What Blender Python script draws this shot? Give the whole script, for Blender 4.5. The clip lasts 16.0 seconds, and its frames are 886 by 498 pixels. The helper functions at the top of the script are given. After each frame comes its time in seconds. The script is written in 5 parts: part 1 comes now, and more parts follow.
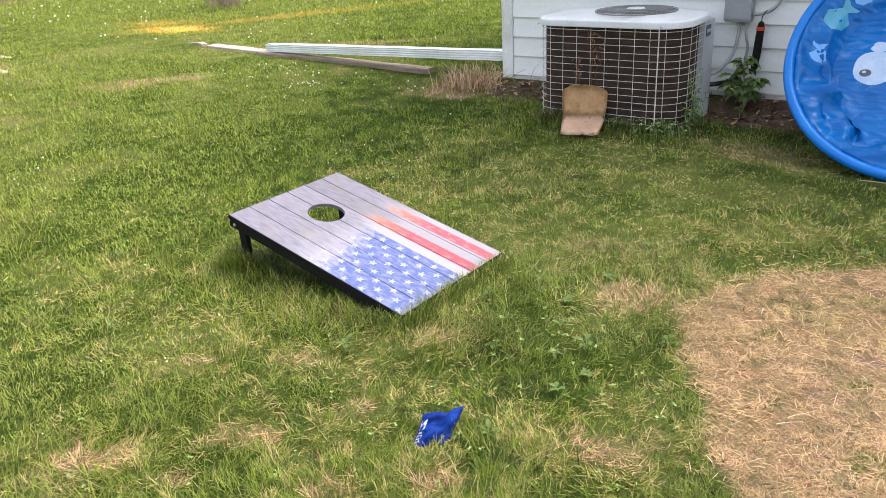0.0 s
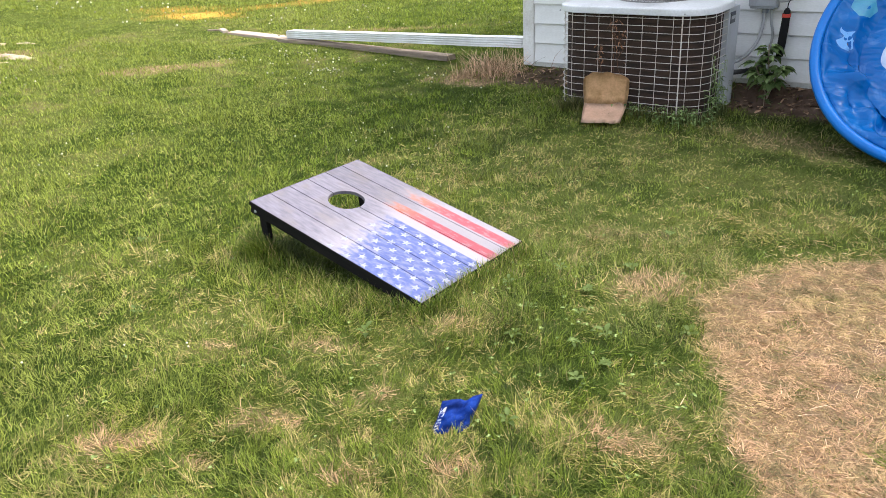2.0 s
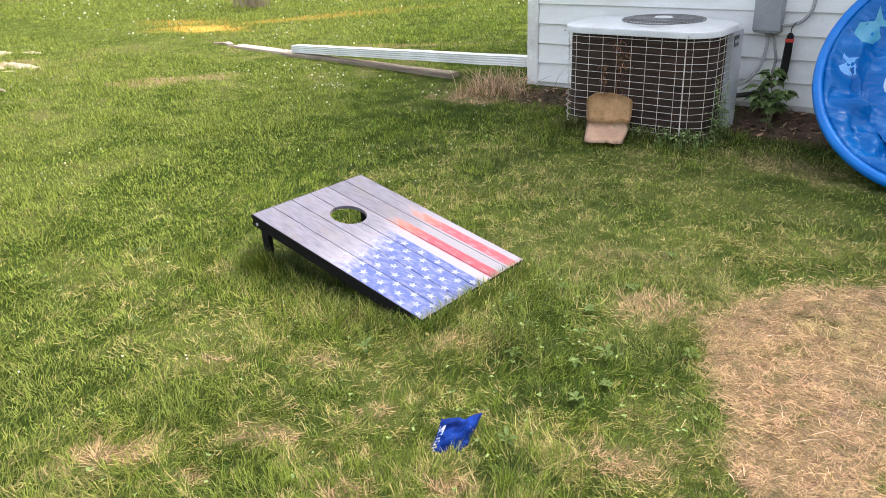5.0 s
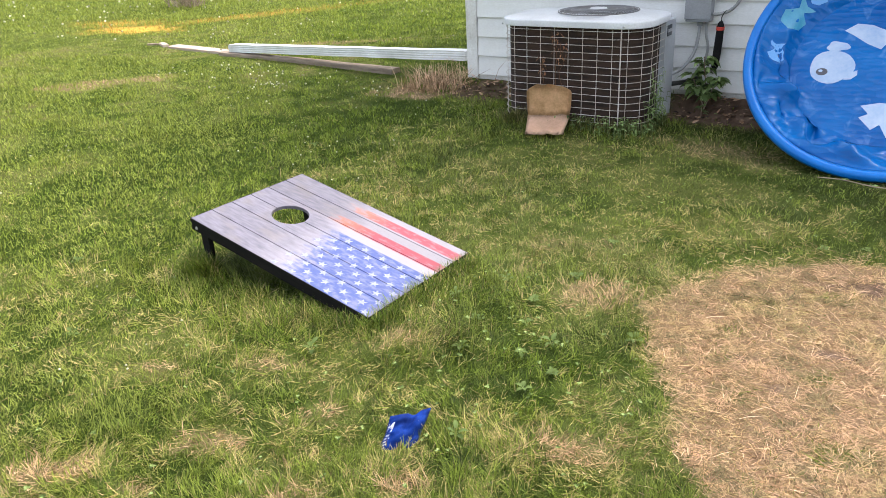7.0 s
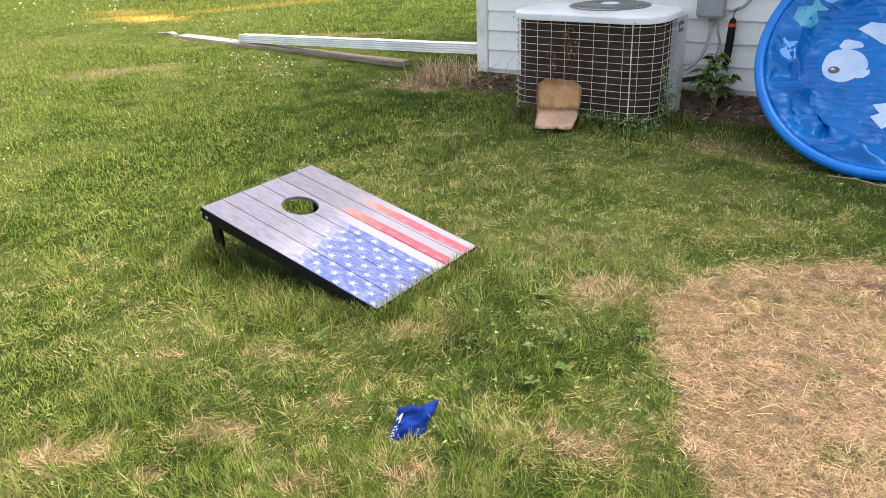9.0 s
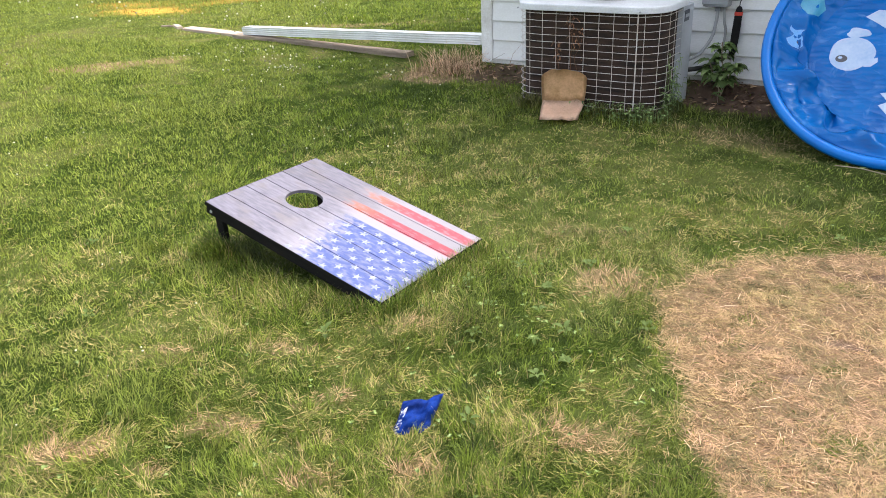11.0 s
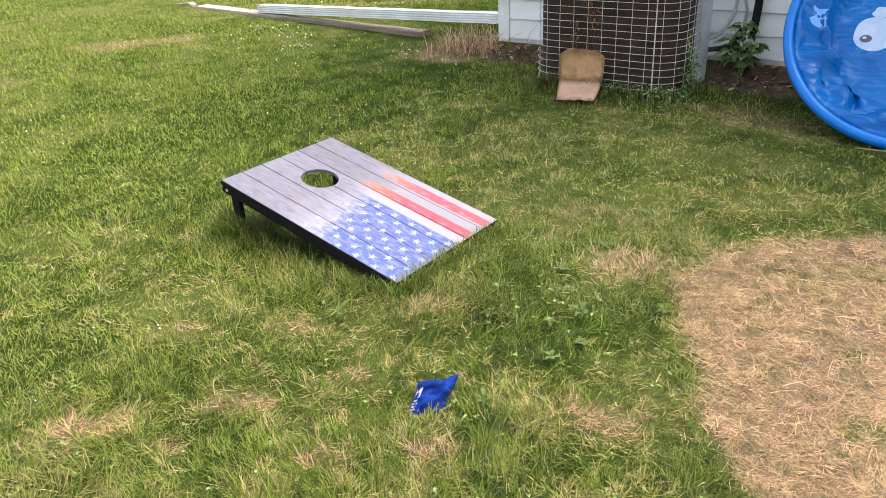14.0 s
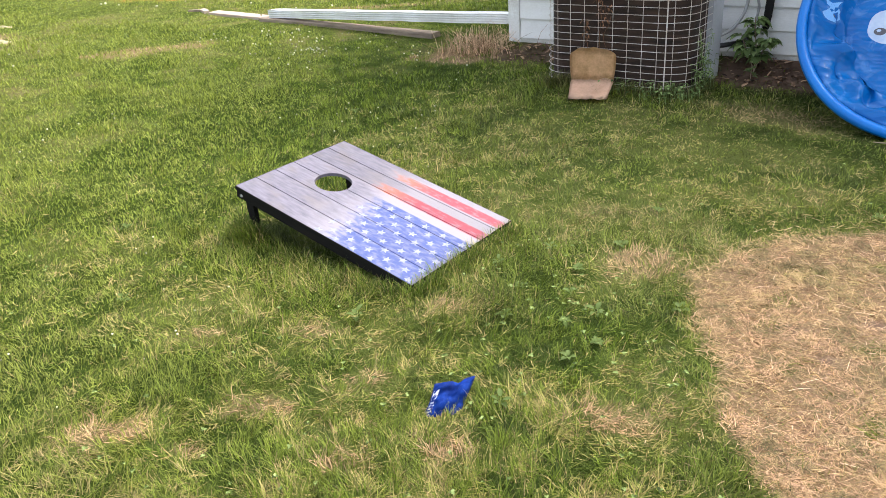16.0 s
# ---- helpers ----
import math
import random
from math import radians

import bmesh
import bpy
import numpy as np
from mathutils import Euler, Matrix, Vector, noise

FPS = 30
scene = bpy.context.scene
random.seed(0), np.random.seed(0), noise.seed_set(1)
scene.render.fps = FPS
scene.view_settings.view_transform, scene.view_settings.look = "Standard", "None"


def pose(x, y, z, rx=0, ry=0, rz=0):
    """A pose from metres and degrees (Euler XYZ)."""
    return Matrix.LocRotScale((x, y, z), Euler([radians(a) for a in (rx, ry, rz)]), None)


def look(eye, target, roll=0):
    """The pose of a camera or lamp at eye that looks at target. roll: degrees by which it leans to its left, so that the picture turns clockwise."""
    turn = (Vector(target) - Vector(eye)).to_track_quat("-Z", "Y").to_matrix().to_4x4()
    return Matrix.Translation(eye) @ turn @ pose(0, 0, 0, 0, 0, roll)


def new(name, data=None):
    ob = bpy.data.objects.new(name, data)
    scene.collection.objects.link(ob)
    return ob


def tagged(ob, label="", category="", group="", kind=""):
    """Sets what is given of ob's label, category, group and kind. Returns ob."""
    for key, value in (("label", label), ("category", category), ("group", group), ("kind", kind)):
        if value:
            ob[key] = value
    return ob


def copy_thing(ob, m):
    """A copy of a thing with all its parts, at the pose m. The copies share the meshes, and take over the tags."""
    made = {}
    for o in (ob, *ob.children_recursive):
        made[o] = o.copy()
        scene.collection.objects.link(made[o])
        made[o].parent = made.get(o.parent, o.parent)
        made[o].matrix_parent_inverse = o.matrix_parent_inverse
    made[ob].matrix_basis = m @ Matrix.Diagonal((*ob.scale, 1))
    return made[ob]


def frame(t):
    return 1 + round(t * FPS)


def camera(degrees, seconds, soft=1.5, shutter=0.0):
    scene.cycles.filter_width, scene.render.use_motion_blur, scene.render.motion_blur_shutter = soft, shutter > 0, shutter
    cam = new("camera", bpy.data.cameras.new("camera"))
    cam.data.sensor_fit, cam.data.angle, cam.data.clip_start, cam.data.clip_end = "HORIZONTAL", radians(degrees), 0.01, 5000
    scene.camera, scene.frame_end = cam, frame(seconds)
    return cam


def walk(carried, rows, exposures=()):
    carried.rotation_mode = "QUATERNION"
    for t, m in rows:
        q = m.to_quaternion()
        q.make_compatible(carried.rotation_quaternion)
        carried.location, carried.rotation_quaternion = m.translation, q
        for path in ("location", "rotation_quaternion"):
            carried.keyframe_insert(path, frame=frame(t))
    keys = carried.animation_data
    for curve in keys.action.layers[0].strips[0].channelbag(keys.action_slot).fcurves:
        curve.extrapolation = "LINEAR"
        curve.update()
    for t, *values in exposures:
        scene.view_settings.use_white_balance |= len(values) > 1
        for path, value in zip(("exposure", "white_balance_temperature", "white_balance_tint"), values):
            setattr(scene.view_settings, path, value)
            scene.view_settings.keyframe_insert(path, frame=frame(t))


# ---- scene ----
cam = camera(60.7, 16.0, soft=0.6)
PATH = [
    (0, (0.088, -0.047, 1.33), (-1.012, 1.416, 0.524), -3.4),
    (0.5, (0.106, -0.039, 1.329), (-0.975, 1.425, 0.498), -3.7),
    (1, (0.109, -0.042, 1.331), (-0.964, 1.415, 0.478), -4.3),
    (1.5, (0.095, -0.043, 1.328), (-1.005, 1.391, 0.471), -4.4),
    (2, (0.083, -0.05, 1.331), (-1.049, 1.373, 0.498), -3.6),
    (2.5, (0.07, -0.052, 1.33), (-1.107, 1.354, 0.531), -3.2),
    (3, (0.065, -0.057, 1.332), (-1.145, 1.329, 0.547), -3.8),
    (3.5, (0.068, -0.058, 1.332), (-1.137, 1.335, 0.551), -3.9),
    (4, (0.071, -0.054, 1.331), (-1.11, 1.36, 0.551), -3.4),
    (6.5, (0.082, -0.047, 1.331), (-1.002, 1.427, 0.525), -2.5),
    (7, (0.09, -0.034, 1.328), (-0.941, 1.476, 0.518), -3.1),
    (7.5, (0.091, -0.027, 1.326), (-0.879, 1.506, 0.484), -3.0),
    (8, (0.1, -0.047, 1.336), (-0.878, 1.484, 0.499), -2.9),
    (8.5, (0.09, -0.048, 1.331), (-0.924, 1.47, 0.514), -2.6),
    (9, (0.08, -0.047, 1.328), (-0.959, 1.45, 0.503), -2.4),
    (9.5, (0.075, -0.043, 1.329), (-0.977, 1.434, 0.486), -2.9),
    (12, (0.086, -0.034, 1.334), (-0.956, 1.447, 0.485), -2.8),
    (12.5, (0.078, -0.04, 1.331), (-0.97, 1.428, 0.466), -2.2),
    (13, (0.074, -0.041, 1.331), (-0.99, 1.406, 0.451), -2.6),
    (13.5, (0.067, -0.038, 1.333), (-1.001, 1.4, 0.444), -2.9),
    (14, (0.068, -0.032, 1.327), (-0.998, 1.407, 0.437), -3.0),
    (14.5, (0.07, -0.019, 1.328), (-0.985, 1.422, 0.428), -3.5),
    (15, (0.07, -0.031, 1.332), (-0.999, 1.399, 0.43), -3.9),
    (15.5, (0.07, -0.04, 1.334), (-1.023, 1.379, 0.444), -4.4),
    (16, (0.069, -0.035, 1.334), (-1.027, 1.384, 0.447), -4.4),
]
walk(cam, [(t, look(eye, target, roll)) for t, eye, target, roll in PATH])

# ---- world, sun, exposure ----
SUN_ELEV, SUN_AZ = 61, 55  # degrees; azimuth counted from +x towards +y
world = bpy.data.worlds.new("sky")
scene.world = world
world.use_nodes = True
wn = world.node_tree.nodes
sky = wn.new("ShaderNodeTexSky")
sky.sky_type, sky.sun_disc = "NISHITA", False
sky.sun_elevation = radians(SUN_ELEV)
sky.sun_rotation = radians(90 - SUN_AZ)
sky.air_density, sky.dust_density, sky.ozone_density = 1.0, 4.0, 1.0
hue = wn.new("ShaderNodeHueSaturation")
hue.inputs["Saturation"].default_value = 0.5
world.node_tree.links.new(sky.outputs[0], hue.inputs["Color"])
world.node_tree.links.new(hue.outputs[0], wn["Background"].inputs["Color"])
wn["Background"].inputs["Strength"].default_value = 0.15
sun = new("sun", bpy.data.lights.new("sun", "SUN"))
sun.data.energy, sun.data.angle, sun.data.color = 1.02, radians(32), (1.0, 0.93, 0.80)
se, sa = radians(SUN_ELEV), radians(SUN_AZ)
sun.matrix_world = look((0, 0, 0), (-math.cos(se) * math.cos(sa), -math.cos(se) * math.sin(sa), -math.sin(se)))
sun.location = (0, 0, 30)
scene.view_settings.exposure = 1.80


# ---- small tools ----
def mesh_of(bm, name, smooth=False):
    me = bpy.data.meshes.new(name)
    bm.normal_update()
    bm.to_mesh(me)
    bm.free()
    if smooth:
        me.polygons.foreach_set("use_smooth", [True] * len(me.polygons))
    return me


def part(name, bm, material, parent=None, label="", smooth=False, at=None):
    """Links a bmesh, or a mesh, as one object under a thing or a part."""
    me = mesh_of(bm, name, smooth) if isinstance(bm, bmesh.types.BMesh) else bm
    if material and not me.materials:
        me.materials.append(material)
    ob = new(name, me)
    if parent:
        ob.parent = parent
    if at is not None:
        ob.matrix_basis = at
    if label:
        ob["label"] = label
    return ob


def thing(name, label, category, at=None, group="", kind=""):
    ob = new(name)
    ob.empty_display_size = 0.1
    if at is not None:
        ob.matrix_basis = at
    return tagged(ob, label, category, group, kind)


def box(x0, x1, y0, y1, z0, z1, bevel=0.0, seg=1, bm=None):
    bm2 = bmesh.new()
    bmesh.ops.create_cube(bm2, size=1.0, matrix=Matrix.Translation(((x0 + x1) / 2, (y0 + y1) / 2, (z0 + z1) / 2)) @ Matrix.Diagonal((x1 - x0, y1 - y0, z1 - z0, 1)))
    if bevel:
        bmesh.ops.bevel(bm2, geom=bm2.edges[:], offset=bevel, segments=seg, affect="EDGES", profile=0.5)
    if bm is None:
        return bm2
    me = bpy.data.meshes.new("tmp")
    bm2.to_mesh(me)
    bm.from_mesh(me)
    bm2.free()
    bpy.data.meshes.remove(me)
    return bm


def tube(points, radius, sides=6, closed=False, bm=None, caps=True):
    """A round bar along points; radius is one number or one for each point."""
    bm = bm or bmesh.new()
    pts = [Vector(p) for p in points]
    n = len(pts)
    rad = radius if isinstance(radius, (list, tuple)) else [radius] * n
    rings, side = [], None
    for i, p in enumerate(pts):
        a = pts[(i - 1) % n] if closed or i > 0 else p
        b = pts[(i + 1) % n] if closed or i < n - 1 else p
        d = (b - a).normalized()
        if side is None:
            side = d.cross(Vector((0.31, 0.17, 0.93))).normalized()
        side = (side - d * side.dot(d)).normalized()
        other = d.cross(side)
        rings.append([bm.verts.new(p + rad[i] * (math.cos(2 * math.pi * k / sides) * side + math.sin(2 * math.pi * k / sides) * other)) for k in range(sides)])
    for i in range(n if closed else n - 1):
        r0, r1 = rings[i], rings[(i + 1) % n]
        for k in range(sides):
            bm.faces.new((r0[k], r0[(k + 1) % sides], r1[(k + 1) % sides], r1[k]))
    if caps and not closed:
        bm.faces.new(rings[0][::-1])
        bm.faces.new(rings[-1])
    return bm


def slab(outline, z0, z1, bm=None, hole=None):
    """An upright prism over a flat outline."""
    bm = bm or bmesh.new()
    lo = [bm.verts.new((x, y, z0)) for x, y in outline]
    hi = [bm.verts.new((x, y, z1)) for x, y in outline]
    n = len(outline)
    bm.faces.new(hi)
    bm.faces.new(lo[::-1])
    for i in range(n):
        bm.faces.new((lo[i], lo[(i + 1) % n], hi[(i + 1) % n], hi[i]))
    return bm


def rounded_rect(x0, x1, y0, y1, r, seg=6):
    out = []
    for cx, cy, a0 in ((x1 - r, y1 - r, 0), (x0 + r, y1 - r, 90), (x0 + r, y0 + r, 180), (x1 - r, y0 + r, 270)):
        for k in range(seg + 1):
            a = radians(a0 + 90 * k / seg)
            out.append((cx + r * math.cos(a), cy + r * math.sin(a)))
    return out


def hash01(ix, iy, seed):
    h = np.sin(ix * 127.1 + iy * 311.7 + seed * 74.7) * 43758.5453
    return h - np.floor(h)


def vnoise(x, y, scale, seed=0):
    """Smooth noise from 0 to 1, with bumps about scale metres across."""
    x, y = np.asarray(x, float) / scale, np.asarray(y, float) / scale
    ix, iy = np.floor(x), np.floor(y)
    fx, fy = x - ix, y - iy
    fx, fy = fx * fx * (3 - 2 * fx), fy * fy * (3 - 2 * fy)
    a, b = hash01(ix, iy, seed), hash01(ix + 1, iy, seed)
    c, d = hash01(ix, iy + 1, seed), hash01(ix + 1, iy + 1, seed)
    return (a * (1 - fx) + b * fx) * (1 - fy) + (c * (1 - fx) + d * fx) * fy


def step(x, lo, hi):
    t = np.clip((x - lo) / (hi - lo), 0, 1)
    return t * t * (3 - 2 * t)


# ---- materials ----
def nodes(name):
    m = bpy.data.materials.new(name)
    m.use_nodes = True
    t = m.node_tree
    return m, t.nodes, t.links, t.nodes["Principled BSDF"]


def ramp(ns, stops, interp="LINEAR"):
    r = ns.new("ShaderNodeValToRGB")
    e = r.color_ramp.elements
    while len(e) < len(stops):
        e.new(0.5)
    for i, (p, c) in enumerate(stops):
        e[i].position = p
        e[i].color = (*c, 1) if len(c) == 3 else c
    r.color_ramp.interpolation = interp
    return r


def paint(name, colour, dark, rough=0.5, metal=0.0, scale=6.0, fine=90.0, bump=0.15, spread=0.5, stretch=(1, 1, 1), coat=0.0, random_tone=0.0):
    """A surface whose colour drifts towards dark at a large and a fine scale, with fine relief."""
    m, ns, ln, b = nodes(name)
    tc = ns.new("ShaderNodeTexCoord")
    mp = ns.new("ShaderNodeMapping")
    mp.inputs["Scale"].default_value = stretch
    ln.new(tc.outputs["Object"], mp.inputs["Vector"])
    big, small = ns.new("ShaderNodeTexNoise"), ns.new("ShaderNodeTexNoise")
    for nz, sc, det in ((big, scale, 5), (small, fine, 3)):
        nz.inputs["Scale"].default_value = sc
        nz.inputs["Detail"].default_value = det
        ln.new(mp.outputs[0], nz.inputs["Vector"])
    mul = ns.new("ShaderNodeMath")
    mul.operation = "MULTIPLY_ADD"
    ln.new(small.outputs[0], mul.inputs[0])
    mul.inputs[1].default_value = 0.45
    ln.new(big.outputs[0], mul.inputs[2])
    r = ramp(ns, [(0.5, colour), (0.5 + spread, dark)])
    ln.new(mul.outputs[0], r.inputs[0])
    out = r.outputs[0]
    if random_tone:
        oi = ns.new("ShaderNodeObjectInfo")
        hs = ns.new("ShaderNodeHueSaturation")
        mr = ns.new("ShaderNodeMapRange")
        mr.inputs["To Min"].default_value, mr.inputs["To Max"].default_value = 1 - random_tone, 1 + random_tone
        ln.new(oi.outputs["Random"], mr.inputs["Value"])
        ln.new(mr.outputs[0], hs.inputs["Value"])
        ln.new(out, hs.inputs["Color"])
        out = hs.outputs[0]
    ln.new(out, b.inputs["Base Color"])
    b.inputs["Roughness"].default_value, b.inputs["Metallic"].default_value = rough, metal
    b.inputs["Coat Weight"].default_value = coat
    bp = ns.new("ShaderNodeBump")
    bp.inputs["Strength"].default_value, bp.inputs["Distance"].default_value = bump, 0.004
    ln.new(mul.outputs[0], bp.inputs["Height"])
    ln.new(bp.outputs[0], b.inputs["Normal"])
    return m


def matt(m, level=0.1):
    """Takes the sheen off a material."""
    m.node_tree.nodes["Principled BSDF"].inputs["Specular IOR Level"].default_value = level
    return m


def foliage_material(name, stops, attribute=True, rough=0.55, through_light=0.35):
    """Leaves and blades: the tone along the ramp comes from each blade, light passes through."""
    m, ns, ln, b = nodes(name)
    geo = ns.new("ShaderNodeNewGeometry")
    r = ramp(ns, stops)
    if attribute:
        at = ns.new("ShaderNodeAttribute")
        at.attribute_name = "tone"
        ln.new(at.outputs["Fac"], r.inputs[0])
    else:
        ln.new(geo.outputs["Random Per Island"], r.inputs[0])
    hs = ns.new("ShaderNodeHueSaturation")
    ev = ns.new("ShaderNodeAttribute")
    ev.attribute_name = "even"
    spread, mr = ns.new("ShaderNodeMath"), ns.new("ShaderNodeMapRange")
    spread.operation = "MULTIPLY_ADD"
    ln.new(ev.outputs["Fac"], spread.inputs[0])
    spread.inputs[1].default_value, spread.inputs[2].default_value = -0.64, 0.64
    low, high = ns.new("ShaderNodeMath"), ns.new("ShaderNodeMath")
    low.operation, high.operation = "SUBTRACT", "ADD"
    low.inputs[0].default_value = high.inputs[0].default_value = 1.0
    for side, key in ((low, "To Min"), (high, "To Max")):
        ln.new(spread.outputs[0], side.inputs[1])
        ln.new(side.outputs[0], mr.inputs[key])
    ln.new(geo.outputs["Random Per Island"], mr.inputs["Value"])
    ln.new(mr.outputs[0], hs.inputs["Value"])
    # dulled blades go olive brown
    du = ns.new("ShaderNodeAttribute")
    du.attribute_name = "dull"
    dm = ns.new("ShaderNodeMix")
    dm.data_type = "RGBA"
    ln.new(du.outputs["Fac"], dm.inputs["Factor"])
    ln.new(r.outputs[0], dm.inputs["A"])
    dm.inputs["B"].default_value = (0.135, 0.124, 0.055, 1)
    ln.new(dm.outputs["Result"], hs.inputs["Color"])
    ln.new(hs.outputs[0], b.inputs["Base Color"])
    b.inputs["Roughness"].default_value = rough
    b.inputs["Specular IOR Level"].default_value = 0.22
    tr = ns.new("ShaderNodeBsdfTranslucent")
    ln.new(hs.outputs[0], tr.inputs["Color"])
    mx = ns.new("ShaderNodeMixShader")
    mx.inputs[0].default_value = through_light
    ln.new(b.outputs[0], mx.inputs[1])
    ln.new(tr.outputs[0], mx.inputs[2])
    ln.new(mx.outputs[0], ns["Material Output"].inputs["Surface"])
    return m


GRASS_STOPS = [(0.0, (0.030, 0.058, 0.006)), (0.25, (0.086, 0.127, 0.013)), (0.45, (0.174, 0.234, 0.025)), (0.58, (0.245, 0.275, 0.052)), (0.72, (0.430, 0.325, 0.155)), (0.88, (0.560, 0.350, 0.235)), (0.95, (0.460, 0.300, 0.060)), (1.0, (0.460, 0.235, 0.040))]
grass_mat = foliage_material("grass_blades", GRASS_STOPS)
weed_mat = foliage_material("weed_leaf", [(0.0, (0.120, 0.175, 0.040)), (0.5, (0.165, 0.235, 0.065)), (1.0, (0.225, 0.290, 0.110))], attribute=False)
sapling_mat = foliage_material("sapling_leaf", [(0.0, (0.110, 0.180, 0.050)), (0.6, (0.180, 0.260, 0.085)), (1.0, (0.270, 0.350, 0.150))], attribute=False)
clover_mat = foliage_material("clover_flower", [(0.0, (0.390, 0.375, 0.255)), (1.0, (0.510, 0.495, 0.375))], attribute=False, through_light=0.2)
litter_mat = foliage_material("leaf_litter", [(0.0, (0.07, 0.040, 0.024)), (0.6, (0.19, 0.105, 0.06)), (1.0, (0.32, 0.21, 0.13))], attribute=False, through_light=0.1)
drystalk_mat = foliage_material("dry_stalk", [(0.0, (0.40, 0.23, 0.11)), (0.5, (0.56, 0.38, 0.24)), (1.0, (0.70, 0.52, 0.37))], attribute=False, through_light=0.15)
vine_mat = foliage_material("dead_vine", [(0.0, (0.12, 0.05, 0.025)), (1.0, (0.30, 0.15, 0.07))], attribute=False, through_light=0.15)
twig_mat = paint("dead_twig", (0.36, 0.28, 0.21), (0.18, 0.13, 0.09), rough=0.9)


def ground_material():
    m, ns, ln, b = nodes("lawn_soil")
    at = ns.new("ShaderNodeAttribute")
    at.attribute_name = "tone"
    tc = ns.new("ShaderNodeTexCoord")
    n1, n2 = ns.new("ShaderNodeTexNoise"), ns.new("ShaderNodeTexNoise")
    for nz, sc in ((n1, 9.0), (n2, 140.0)):
        nz.inputs["Scale"].default_value, nz.inputs["Detail"].default_value = sc, 6
        ln.new(tc.outputs["Object"], nz.inputs["Vector"])
    ad = ns.new("ShaderNodeMath")
    ad.operation = "MULTIPLY_ADD"
    ln.new(n2.outputs[0], ad.inputs[0])
    ad.inputs[1].default_value = 0.5
    ln.new(at.outputs["Fac"], ad.inputs[2])
    sh = ns.new("ShaderNodeMath")
    sh.operation = "SUBTRACT"
    sh.inputs[1].default_value = 0.25
    ln.new(ad.outputs[0], sh.inputs[0])
    # shade in the gaps between blades is put into these dark soil tones
    r = ramp(ns, [(0.0, (0.018, 0.030, 0.008)), (0.3, (0.040, 0.062, 0.012)), (0.5, (0.09, 0.11, 0.028)), (0.7, (0.19, 0.15, 0.075)), (0.88, (0.25, 0.165, 0.105)), (1.0, (0.27, 0.175, 0.11))])
    ln.new(sh.outputs[0], r.inputs[0])
    dirt = ns.new("ShaderNodeAttribute")
    dirt.attribute_name = "dirt"
    mx = ns.new("ShaderNodeMix")
    mx.data_type = "RGBA"
    ln.new(dirt.outputs["Fac"], mx.inputs["Factor"])
    ln.new(r.outputs[0], mx.inputs["A"])
    dr = ramp(ns, [(0.3, (0.085, 0.056, 0.042)), (0.7, (0.19, 0.13, 0.095))])
    ln.new(n1.outputs[0], dr.inputs[0])
    ln.new(dr.outputs[0], mx.inputs["B"])
    rust = ns.new("ShaderNodeAttribute")
    rust.attribute_name = "rust"
    mx2 = ns.new("ShaderNodeMix")
    mx2.data_type = "RGBA"
    ln.new(rust.outputs["Fac"], mx2.inputs["Factor"])
    ln.new(mx.outputs["Result"], mx2.inputs["A"])
    rr = ramp(ns, [(0.35, (0.40, 0.29, 0.06)), (0.6, (0.62, 0.34, 0.07))])
    ln.new(n1.outputs[0], rr.inputs[0])
    ln.new(rr.outputs[0], mx2.inputs["B"])
    ln.new(mx2.outputs["Result"], b.inputs["Base Color"])
    b.inputs["Roughness"].default_value = 1.0
    b.inputs["Specular IOR Level"].default_value = 0.0
    bp = ns.new("ShaderNodeBump")
    bp.inputs["Strength"].default_value, bp.inputs["Distance"].default_value = 0.8, 0.02
    ln.new(n2.outputs[0], bp.inputs["Height"])
    ln.new(bp.outputs[0], b.inputs["Normal"])
    return m


